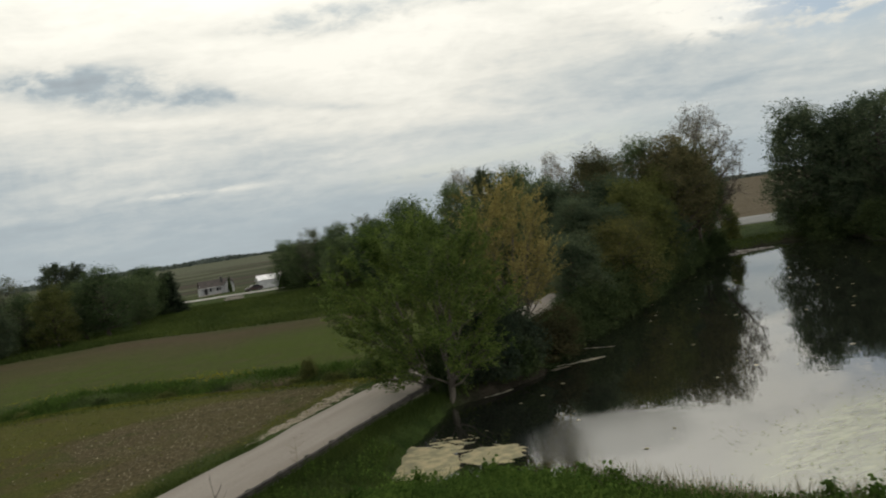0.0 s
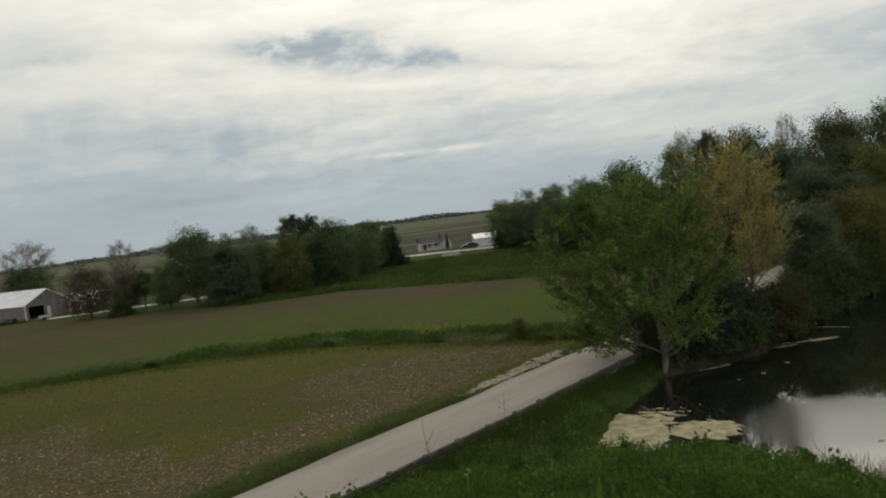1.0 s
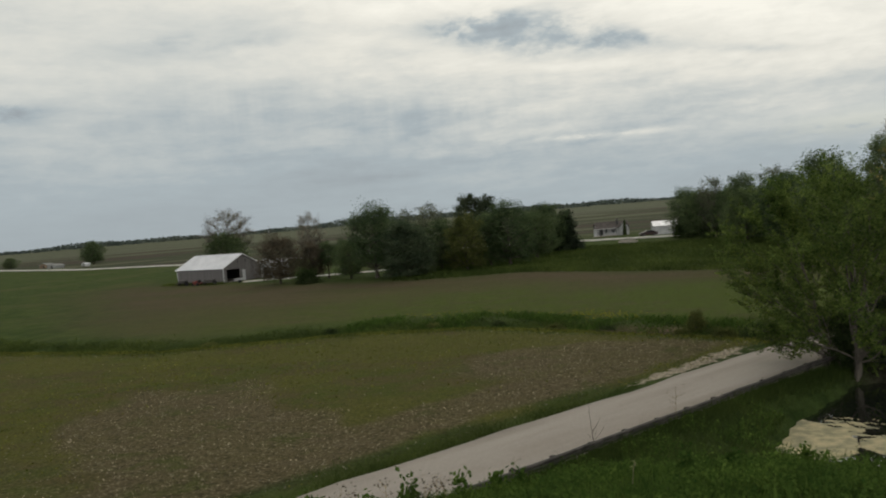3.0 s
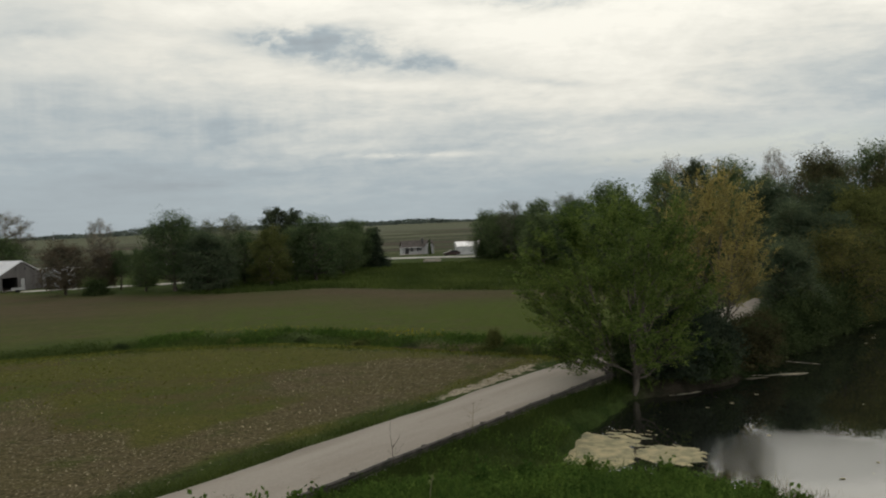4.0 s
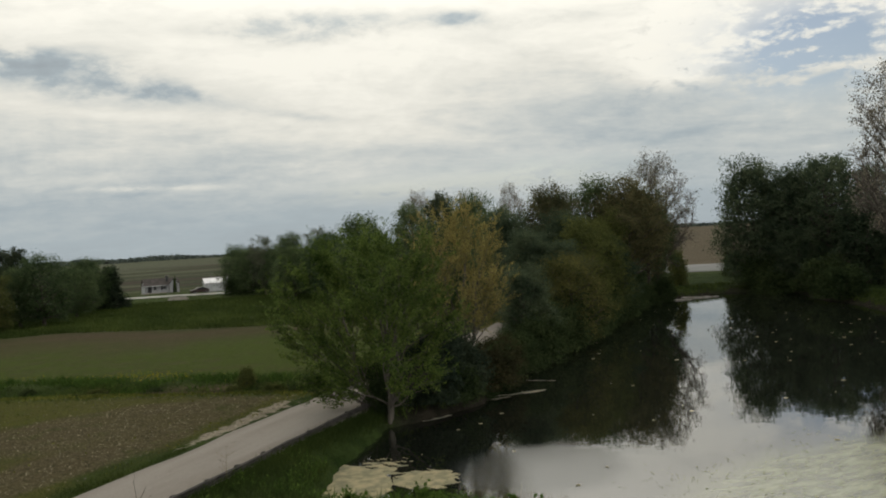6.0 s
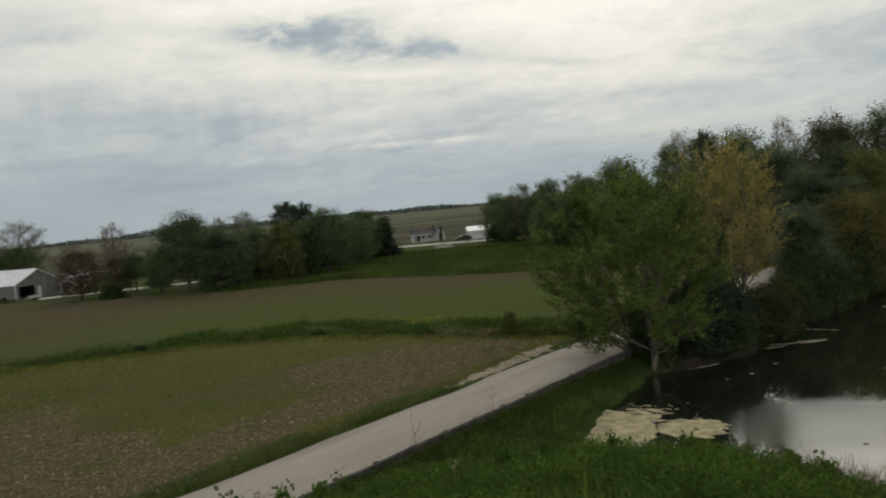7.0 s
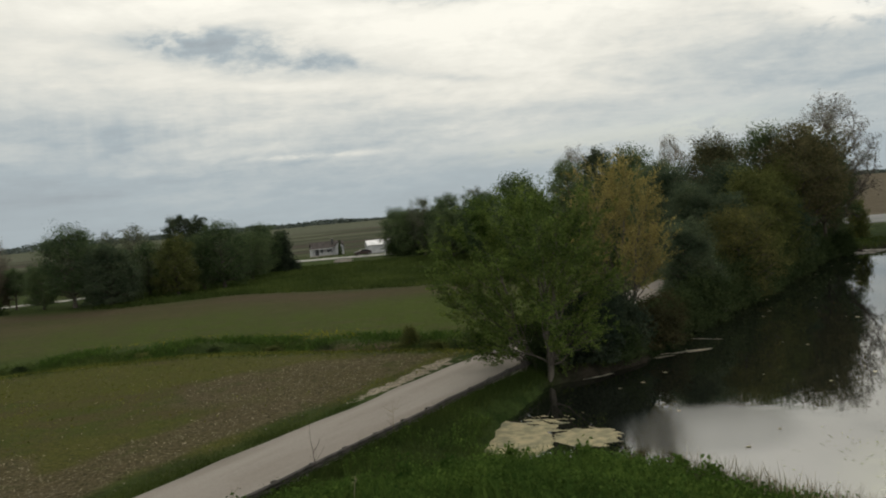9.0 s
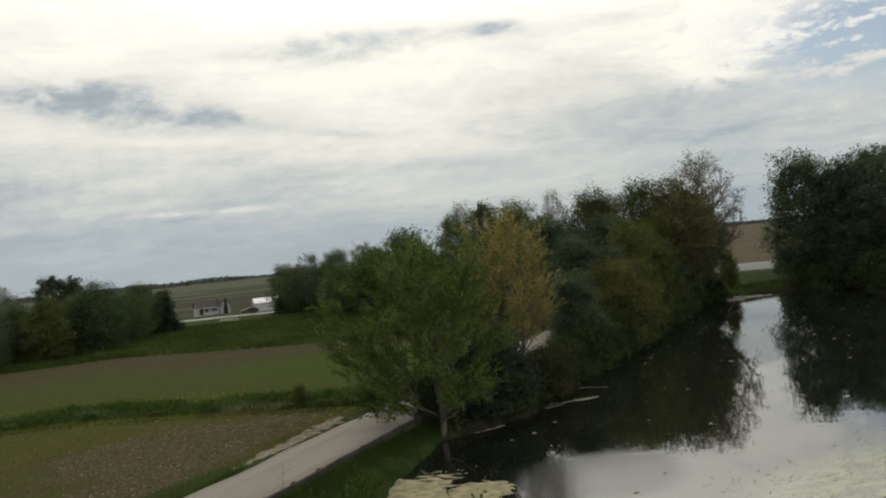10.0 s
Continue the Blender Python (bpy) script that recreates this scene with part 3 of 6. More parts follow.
LABELS = {
    "dark": "dense dark green broadleaf tree in full leaf",
    "dark_stem": "dark green broadleaf tree on a short trunk",
    "bank": "blackish green tree dense to the ground",
    "olive": "olive green young broadleaf tree on the bank",
    "red": "broad tree with reddish brown new leaves",
    "dark_high": "slender dark green tree over a bare trunk",
    "red_high": "broad olive green tree over bare dark trunks",
    "orange": "small tree with orange tinged young leaves",
    "brown": "brownish purple leafed tree in the farmyard",
    "airy": "thinly leafed pale green tree with visible branches",
    "darkairy": "tall dark tree with small gaps of sky",
    "bare": "tall bare tree with pale twigs and few buds",
    "spruce": "dark conical spruce tree with branches to the ground",
    "pine": "tall pine tree with tufted dark needles",
    "shrub": "low round olive green shrub in rough grass",
    "shrub_deep": "dense blackish green bush below the trees",
    "shrub_rust": "rusty brown leafed bush at the water's edge",
    "shrub_dark": "low dark green bush at the water's edge",
}


def plant(kind, x, y, z, H, W, turn=0.0, variant=0, group="", label=""):
    """Sets a tree or bush of that height and crown width on the ground."""
    key = (kind, variant)
    k = KINDS[kind]
    if key not in GROWN:
        spec = {a: b for a, b in k.items() if a != "leaves"}
        if spec.get("core"):
            spec["spread"], spec["spray"] = spec["spread"] * 1.2, 0.35
        bark = M_BARK_GREY if kind == "bare" else M_BARK
        GROWN[key] = grow(f"{kind}_{'abcdef'[variant]}", 11 + 37 * variant + len(kind) * 5, leaves=M_LEAF[k["leaves"]], bark=bark, **spec)
    wood, crown = GROWN[key]
    name = "bush" if "shrub" in kind else "tree"
    s = W / (2 * k["R"])
    ob = thing(name, pose(x, y, z, 0, 0, turn) @ Matrix.Diagonal((s, s, H / k["H"], 1)), label or LABELS[kind], name, group)
    for nm, me in (("trunk", wood), ("crown", crown)):
        p = new(nm, me)
        p.parent = ob
    return ob


# ---- lie of the land ----
POND = np.array([(8.5, 31.5), (10.9, 36), (12.8, 38.3), (15.6, 42.1), (19.6, 42.9), (22.8, 44.5), (26.7, 49.2), (31, 52.5), (36.2, 57),
                 (46.5, 66), (56, 74.5), (66.2, 83.5), (74.2, 88), (87, 90), (91, 84), (88, 78), (84, 73), (81, 65), (76, 57), (70, 50),
                 (66, 41), (66, 22), (55, -10), (40, -25), (28, -15), (24, 0), (22.8, 10), (19.5, 17), (15, 22.5), (10.5, 26.5)])


def pond_distance(x, y):
    """Metres to the pond's edge, negative on the water."""
    best = np.full(x.shape, 1e9)
    inside = np.zeros(x.shape, bool)
    for (x0, y0), (x1, y1) in zip(POND, np.roll(POND, -1, 0)):
        dx, dy = x1 - x0, y1 - y0
        t = np.clip(((x - x0) * dx + (y - y0) * dy) / (dx * dx + dy * dy), 0, 1)
        best = np.minimum(best, np.hypot(x - x0 - t * dx, y - y0 - t * dy))
        cross = (y0 > y) != (y1 > y)
        inside ^= cross & (x < dx * (y - y0) / (dy if dy else 1e-9) + x0)
    return np.where(inside, -best, best)


def smooth(a, b, v):
    t = np.clip((v - a) / (b - a), 0, 1)
    return t * t * (3 - 2 * t)


ROAD_MID, ROAD_HALF = 31.7, 2.4  # y - x along the middle of the lane; half its width
DITCH = ([-200, -120, -90, -58, -48, -30, -22.8, -15, -4, 4.4, 9.8, 15, 20, 60], [150, 112, 98, 80, 73.5, 66.5, 68, 69.5, 68, 62, 57.5, 53, 50, 75])
FAR_EDGE = ([-300, -120, -69, -33, -16, 0, 9, 23, 40, 60], [260, 167, 155, 128, 120, 119.5, 111, 100, 92, 85])
FAR_ROAD = ([-420, -311, -169, -117, 14, 38, 62], [540, 435, 303, 268, 206, 196, 187])
CREST = ([-180, -40, -10, 0, 8, 20, 25, 32, 40, 50, 180], [18.6, 18.6, 18.6, 17.5, 16.8, 16.4, 16.9, 18.2, 19.8, 19.9, 19.9])


def ripple(x, y, s):
    return (np.sin(x / s * 1.3 + np.sin(y / s * 0.7) * 1.7) + np.sin(y / s * 1.1 + np.sin(x / s * 0.9) * 1.9)) * 0.25


def land(x, y):
    """Height of the ground."""
    x, y = np.asarray(x, float), np.asarray(y, float)
    r = np.hypot(x, np.maximum(y, 0))
    d = np.hypot(x, y)
    az = np.degrees(np.arctan2(x, np.maximum(y, 1e-6)))
    base = 0.9 + 0.10 * ripple(x, y, 9.0) * smooth(30, 60, d) + 5.5 * smooth(320, 1600, d) + 0.35 * ripple(x, y, 70.0) * smooth(150, 400, d)
    dd = np.abs(y - np.interp(x, *DITCH))
    base -= 0.45 * np.exp(-((dd / 1.6) ** 2)) * (x < 15)
    road = np.abs(y - x - ROAD_MID) / math.sqrt(2)
    base = base + (0.92 - base) * (1 - smooth(2.6, 4.2, road)) * (d < 400)
    p = pond_distance(x, y)
    width = np.where(road < 8, 2.0, 3.2)
    base = np.where(p > 0, -0.02 + (base + 0.02) * smooth(-0.6, 1, p / width), np.maximum(-0.02 + p * 0.3, -1.4))
    zc = 10 - 8 * np.tan(np.radians(np.interp(az, *CREST))) - 0.16
    near = 8.4 + (zc - 8.4) * np.clip(r / 8, 0, 1) ** 1.1
    t = np.clip((r - 8) / 11.5, 0, 1)
    slope = zc + (0.3 - zc) * (0.85 * t + 0.15 * smooth(0, 1, t))
    hill = np.where(r < 8, near, slope) + 0.05 * ripple(x, y, 1.1)
    hill = np.where(r < 19.5, hill, -5)
    return np.maximum(base, hill)


def bare_soil_share(x, y):
    """How bare the stubble field lies: two broad worn patches and a strip along the lane, with frayed edges."""
    side = y - x
    broad = np.exp(-(((x + 16 + 0.35 * (y - 37)) / 8.5) ** 2 + ((y - 37) / 10) ** 2))
    upper = 0.95 * np.exp(-(((x - 2.0) / 8.5) ** 2 + ((y - 49.5 - 0.2 * x) / 5.0) ** 2))
    strip_side = 0.8 * np.exp(-(((side - 42) / 4.0) ** 2))
    frayed = np.maximum(np.maximum(broad, upper), strip_side) + 0.45 * ripple(x, y, 4.0) + 0.25 * ripple(x + 5, y, 1.3)
    return smooth(0.30, 0.62, frayed) + 0.35 * smooth(0.05, 0.3, ripple(x + 9, y, 12.0))


def build_ground():
    az = np.concatenate([np.arange(-46, 60, 0.45), np.arange(60, 314, 3.0)])
    rad = np.concatenate([np.arange(0.4, 24, 0.4), np.arange(24, 84, 0.55), np.geomspace(84, 4600, 110)])
    A, Rr = np.meshgrid(np.radians(az), rad, indexing="ij")
    x, y = Rr * np.sin(A), Rr * np.cos(A)
    z = land(x, y)
    na, nr = x.shape
    v = np.concatenate([np.stack([x, y, z], -1).reshape(-1, 3), [[0, 0, float(land(0, 0))]]])
    i, j = np.meshgrid(np.arange(na), np.arange(nr - 1), indexing="ij")
    a, b = i * nr + j, ((i + 1) % na) * nr + j
    quads = np.stack([a, a + 1, b + 1, b], -1).reshape(-1, 4)
    c = na * nr
    tris = np.stack([np.full(na, c), np.arange(na) * nr, ((np.arange(na) + 1) % na) * nr], -1)
    me = mesh_np("ground", v, [quads, tris], M_GROUND)
    me.polygons.foreach_set("use_smooth", np.ones(len(me.polygons), bool))
    X, Y = v[:, 0], v[:, 1]
    side = Y - X
    yd, yf, yr = np.interp(X, *DITCH), np.interp(X, *FAR_EDGE), np.interp(X, *FAR_ROAD)
    wob = 1.2 * ripple(X, Y, 4.0)
    d = np.hypot(X, Y)
    masks = {
        "stubble": smooth(36.2, 38.0, side + wob) * smooth(2.5, 4.5, yd - Y + wob),
        "tilled": smooth(4.5, 9, Y - yd + wob) * smooth(-6, 5, yf - Y + 3 * wob) * smooth(-0.66, -0.44, X / np.maximum(Y, 1) + 0.03 * wob),
        "lush": np.maximum.reduce([np.maximum(np.maximum(np.exp(-(((Y - yd - 1.6 * smooth(-25, -5, X)) / 3.4 + 0.5 * wob) ** 2)) * 0.7, 0.85 * np.exp(-(((side - 37.7 + 0.5 * wob) / 0.8) ** 2)) * smooth(7, 3, X) * smooth(-0.5, 0.2, ripple(X, Y, 2.2))), (d < 36) * (side < 28.2)), smooth(9, 5, pond_distance(X, Y)) * (d < 150), smooth(48, 30, pond_distance(X, Y)) * (X > 60)]),
        "shore_rim": smooth(1.5, 0.5, pond_distance(X, Y) + 0.4 * wob) * (d < 150) * smooth(14, 18, X),
        "earth": bare_soil_share(X, Y),
        "bare": 1.2 * np.exp(-(((X - 9.0) / 2.6) ** 2 + ((Y - 59.4 + 0.8 * (X - 9.0)) / 0.9) ** 2)) * smooth(-0.35, 0.1, ripple(X, Y, 0.9)),
        "gravel": np.exp(-(((side - 36.3 - 0.10 * np.clip(X - 5, 0, 9)) / (0.7 + 0.10 * np.clip(X - 5, 0, 9))) ** 2)) * smooth(2.5, 6.5, X) * smooth(14.5, 11, X),
        "sward": 0.8 * np.exp(-(((X - 18) / 5.5) ** 2 + ((Y - 80) / 11) ** 2)) + np.maximum(smooth(-70, 0, X) * (Y > yd) * smooth(52, 16, Y - yd + 6 * wob), np.exp(-(((Y - yd + 9.5 + wob) / 5.0) ** 2)) * (Y < yd)),
        "far": smooth(4, 12, Y - yr) * smooth(200, 280, d),
        "tan": smooth(150, 190, d) * smooth(0.70, 0.78, X / np.maximum(Y, 1)) * (Y > 0),
    }
    for name, values in masks.items():
        at = me.attributes.new(name, "FLOAT", "POINT")
        at.data.foreach_set("value", np.asarray(values, np.float32))
    return tagged(new("ground", me), "rolling farm land of rough grass and ploughed fields", "ground", kind="structure")


def ground_material():
    m = bpy.data.materials.new("farm_land")
    m.use_nodes = True
    g = Nodes(m.node_tree)
    b = m.node_tree.nodes["Principled BSDF"]
    where = g.out("ShaderNodeNewGeometry")

    def mask(name):
        n = g.tree.nodes.new("ShaderNodeAttribute")
        n.attribute_name = name
        return n.outputs["Fac"]

    n_big, n_mid, n_fine = g.noise(where, 0.05, 4.0), g.noise(where, 0.45, 5.0, 0.65), g.noise(where, 7.0, 5.0, 0.7)
    n_row = g.noise(where, 0.5, 4.0, 0.6, (0.08, 1.0, 1))
    n_small, n_rows = g.noise(where, 1.5, 7.0, 0.72), g.noise(where, 1.4, 5.0, 0.65, (0.25, 1.0, 1))
    grass = g.mix(g.span(n_mid, 0.35, 0.65), (0.036, 0.060, 0.014), (0.066, 0.092, 0.022))
    grass = g.mix(g.span(n_big, 0.45, 0.70, 0.0, 0.8), grass, (0.078, 0.086, 0.030))
    earth = g.math("MINIMUM", mask("earth"), 1.0)
    n_patch = g.noise(where, 0.17, 5.0, 0.62, (0.6, 1.0, 1))
    n_clod = g.noise(where, 3.6, 6.0, 0.7)
    weedy = g.mix(g.span(n_mid, 0.40, 0.62), (0.094, 0.082, 0.032), (0.074, 0.092, 0.018))
    weedy = g.mix(g.span(g.math("ADD", n_patch, g.math("MULTIPLY", mask("sward"), 0.12)), 0.46, 0.60, 0.0, 0.8), weedy, (0.096, 0.102, 0.020))
    weedy = g.mix(g.span(n_clod, 0.50, 0.66, 0.0, 0.6), weedy, (0.062, 0.064, 0.022))
    soil = g.mix(g.span(n_clod, 0.38, 0.62), (0.080, 0.064, 0.034), (0.130, 0.106, 0.060))
    soil = g.mix(g.span(n_rows, 0.52, 0.70, 0.0, 0.5), soil, (0.150, 0.124, 0.082))
    soil = g.mix(g.span(n_fine, 0.56, 0.66, 0.0, 0.9), soil, (0.30, 0.26, 0.185))
    soil = g.mix(g.span(n_mid, 0.52, 0.68, 0.0, 0.75), soil, (0.072, 0.080, 0.024))
    stub = g.mix(g.span(g.math("ADD", earth, g.math("MULTIPLY", g.math("SUBTRACT", n_mid, 0.5), 1.6)), 0.05, 1.05, 0.05, 0.80), weedy, soil)
    stub = g.mix(g.span(n_clod, 0.46, 0.34, 0.0, 0.6), stub, (0.042, 0.039, 0.020))
    stub = g.mix(g.span(n_fine, 0.44, 0.32, 0.0, 0.6), stub, (0.042, 0.039, 0.022))
    till = g.mix(g.span(n_row, 0.38, 0.62), (0.096, 0.073, 0.046), (0.078, 0.069, 0.036))
    till = g.mix(g.span(n_big, 0.48, 0.66, 0.0, 0.7), till, (0.072, 0.080, 0.028))
    till = g.mix(g.math("MULTIPLY", mask("sward"), g.span(n_mid, 0.3, 0.6, 0.5, 1.0)), till, (0.070, 0.098, 0.018))
    till = g.mix(g.span(n_rows, 0.52, 0.70, 0.0, 0.4), till, (0.125, 0.104, 0.060))
    till = g.mix(g.span(n_small, 0.50, 0.36, 0.0, 0.5), till, (0.055, 0.054, 0.024))
    lush = g.mix(g.span(n_mid, 0.35, 0.65), (0.024, 0.042, 0.010), (0.05, 0.075, 0.020))
    # dark brown band along the water's edge
    shore_rim = g.mix(g.span(n_small, 0.35, 0.65), (0.020, 0.018, 0.013), (0.045, 0.039, 0.028))
    grav = g.mix(g.span(n_fine, 0.35, 0.65), (0.23, 0.195, 0.14), (0.42, 0.37, 0.285))
    wide = g.noise(where, 0.006, 3.0, 0.5, (1.0, 2.6, 1))
    far = g.mix(g.span(wide, 0.44, 0.47), (0.072, 0.060, 0.044), (0.060, 0.068, 0.038))
    far = g.mix(g.span(wide, 0.54, 0.56), far, (0.105, 0.112, 0.068))
    far = g.mix(g.span(g.noise(where, 0.02, 4.0, 0.6, (0.4, 3.0, 1)), 0.56, 0.62, 0.0, 0.7), far, (0.045, 0.052, 0.034))
    reach = g.add("ShaderNodeVectorMath")
    reach.operation = "LENGTH"
    g.put(reach, "i0", where)
    far = g.mix(g.span(g.math("ADD", reach.outputs["Value"], g.math("MULTIPLY", wide, 500.0)), 850.0, 1000.0, 0.0, 0.8), far, (0.118, 0.128, 0.082))
    tan = g.mix(g.span(n_row, 0.35, 0.65), (0.112, 0.092, 0.060), (0.145, 0.122, 0.082))
    c = grass
    for name, colour in (("far", far), ("tan", tan), ("tilled", till), ("stubble", stub), ("lush", lush), ("shore_rim", shore_rim), ("bare", g.mix(n_small, (0.12, 0.085, 0.055), (0.20, 0.15, 0.105)))):
        c = g.mix(g.math("MINIMUM", mask(name), 1.0), c, colour)
    edge = g.span(g.math("ADD", mask("gravel"), g.math("MULTIPLY", g.math("SUBTRACT", n_small, 0.5), 2.4)), 0.52, 0.72)
    c = g.mix(edge, c, grav)
    c = g.mix(0.75, c, g.mix(g.span(n_fine, 0.3, 0.7), (0.58, 0.58, 0.58), (1.34, 1.34, 1.34)), "MULTIPLY")
    g.put(b, "Base_Color", c)
    b.inputs["Roughness"].default_value = 1.0
    b.inputs["Specular IOR Level"].default_value = 0.05
    h = g.add("ShaderNodeBump", Strength=0.9, Distance=0.12, Height=g.math("ADD", n_fine, g.math("MULTIPLY", n_mid, 0.6)))
    g.put(b, "Normal", h.outputs[0])
    return m


M_GROUND = ground_material()
build_ground()


def water_material():
    m = bpy.data.materials.new("pond_water")
    m.use_nodes = True
    g = Nodes(m.node_tree)
    b = m.node_tree.nodes["Principled BSDF"]
    where = g.out("ShaderNodeNewGeometry")
    sep = g.add("ShaderNodeSeparateXYZ", Vector=where)
    def pool(cx, cy, rx, ry, a, c):
        u = g.math("DIVIDE", g.math("SUBTRACT", sep.outputs[0], cx), rx)
        w = g.math("DIVIDE", g.math("SUBTRACT", sep.outputs[1], cy), ry)
        rr = g.math("ADD", g.math("MULTIPLY", u, u), g.math("MULTIPLY", w, w))
        return g.span(g.math("ADD", rr, g.math("MULTIPLY", g.noise(where, 0.4, 4.0), 0.5)), a, c)

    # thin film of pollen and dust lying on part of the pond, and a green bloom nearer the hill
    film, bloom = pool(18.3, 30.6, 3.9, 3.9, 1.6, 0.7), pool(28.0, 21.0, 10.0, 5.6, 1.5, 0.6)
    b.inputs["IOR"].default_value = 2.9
    c = g.mix(film, (0.012, 0.014, 0.010), (0.046, 0.050, 0.048))
    streaky = g.noise(where, 1.3, 6.0, 0.65, (0.6, 1.4, 1))
    c = g.mix(g.math("MULTIPLY", bloom, g.span(streaky, 0.30, 0.70, 0.20, 0.75)), c, (0.42, 0.45, 0.24))
    g.put(b, "Base_Color", c)
    g.put(b, "Roughness", g.math("ADD", g.math("MULTIPLY_ADD", film, 0.14, 0.012), g.math("MULTIPLY", bloom, 0.25)))
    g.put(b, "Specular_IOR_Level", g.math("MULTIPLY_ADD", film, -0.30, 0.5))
    n = g.math("ADD", g.noise(where, 1.1, 3.0, 0.5, (1, 1, 1)), g.math("MULTIPLY", g.noise(where, 0.25, 2.0), 1.5))
    g.put(b, "Normal", g.out("ShaderNodeBump", Strength=0.06, Distance=0.05, Height=n))
    return m


def build_water():
    bm = bmesh.new()
    vs = []
    for i in range(len(POND)):
        p = POND[i]
        e = POND[(i + 1) % len(POND)] - POND[i - 1]
        nrm = np.array([-e[1], e[0]]) / (np.hypot(*e) + 1e-9)
        vs.append(bm.verts.new((*(p + nrm * 1.2), 0.0)))
    f = bm.faces.new(vs)
    f.normal_update()
    if f.normal.z < 0:
        f.normal_flip()
    bmesh.ops.triangulate(bm, faces=bm.faces)
    me = bpy.data.meshes.new("pond_water")
    bm.to_mesh(me)
    bm.free()
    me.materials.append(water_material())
    return tagged(new("water", me), "still dark pond water mirroring trees and clouds", "pond", kind="structure")


build_water()


def strip(name, line, half, z0, material, label, lift=0.0, crown=0.0, follow=False, step=2.0):
    """A road along a line of points: a slab with soft edges."""
    line = np.asarray(line, float)
    s = np.concatenate([[0], np.cumsum(np.hypot(*np.diff(line, axis=0).T))])
    q = np.arange(0, s[-1], step)
    p = np.stack([np.interp(q, s, line[:, 0]), np.interp(q, s, line[:, 1])], -1)
    t = unit(np.gradient(p, axis=0))
    nrm = np.stack([-t[:, 1], t[:, 0]], -1)
    rng = np.random.default_rng(5)
    offs = np.array([-1.0, -0.97, -0.5, 0, 0.5, 0.97, 1.0])
    ring = []
    for k, o in enumerate(offs):
        wob = rng.normal(0, 0.10, len(p)) if k in (0, 1, 5, 6) else 0
        xy = p + nrm * (o * half + wob * np.ones(len(p)))[:, None]
        z = (land(xy[:, 0], xy[:, 1]) + lift if follow else np.full(len(p), z0)) + crown * (1 - o * o)
        if k in (0, 6):
            z = z - 0.25
        ring.append(np.concatenate([xy, z[:, None]], 1))
    v = np.stack(ring, 1).reshape(-1, 3)
    n = len(offs)
    i, j = np.meshgrid(np.arange(len(p) - 1), np.arange(n - 1), indexing="ij")
    a = i * n + j
    f = np.stack([a, a + 1, a + n + 1, a + n], -1).reshape(-1, 4)
    me = mesh_np(name, v, [f[:, ::-1]], material)
    return tagged(new(name, me), label, "road", kind="structure")


strip("road", [(-100, -100 + ROAD_MID), (-20, -20 + ROAD_MID), (40, 40 + ROAD_MID), (180, 180 + ROAD_MID)], ROAD_HALF, 1.0, M_LANE,
      "narrow pale concrete country lane beside the pond", crown=0.04)
strip("road", list(zip(*FAR_ROAD)), 1.7, 1.2, M_GRAVEL, "pale gravel road across the farm land", lift=0.28, follow=True, step=4.0)
strip("driveway", [(-52.0, 149.2), (-45, 150), (-36, 149.8), (-28, 150.5), (-16, 156)], 1.4, 1.2, M_GRAVEL, "white gravel farm driveway by the barn", lift=0.09, follow=True, step=1.5)


def z_at(x, y):
    return float(land(np.array([x]), np.array([y]))[0])


# ---- guard rail along the pond side of the lane ----
def build_guard_rail():
    root = thing("guard_rail", pose(0, 0, 0), "weathered dark steel guard rail on wooden posts beside the lane", "guard rail")
    c = 27.95
    a, b = (-14.0, -14.0 + c), (26.0, 26.0 + c)
    length = math.hypot(b[0] - a[0], b[1] - a[1])
    m = pose(a[0], a[1], 0.98, 0, 0, 45)
    bm = bmesh.new()
    w = [(0.0, 0.14), (-0.05, 0.18), (-0.05, 0.24), (0.0, 0.28), (-0.05, 0.32), (-0.05, 0.39), (0.0, 0.43), (0.012, 0.43), (-0.036, 0.39), (-0.036, 0.325), (0.014, 0.28), (-0.036, 0.235), (-0.036, 0.185), (0.012, 0.14)]
    n = int(length / 2)
    rows = []
    rng = random.Random(4)
    for i in range(n + 1):
        dz, dy = rng.uniform(-0.03, 0.03), rng.uniform(-0.03, 0.03)
        rows.append([bm.verts.new((i * length / n, y + dy, z + dz)) for y, z in w])
    for r0, r1 in zip(rows, rows[1:]):
        for k in range(len(w)):
            bm.faces.new((r0[k], r1[k], r1[(k + 1) % len(w)], r0[(k + 1) % len(w)]))
    bm.faces.new(rows[0])
    bm.faces.new(rows[-1][::-1])
    beam = part("beam", bm, M_RAIL, root)
    beam.matrix_basis = m
    bm = bmesh.new()
    box(bm, -0.10, 0.10, 0.015, 0.215, -0.9, 0.44, 0.02)
    first = part("post", bm, M_POST, root, "square weathered wooden post")
    for i in range(int(length / 2)):
        p = first if i == 0 else first.copy()
        if i:
            scene.collection.objects.link(p)
        p.matrix_basis = m @ pose(0.6 + i * 2.0, 0, rng.uniform(-0.04, 0.03), rng.uniform(-3, 3), rng.uniform(-3, 3), 0)


build_guard_rail()


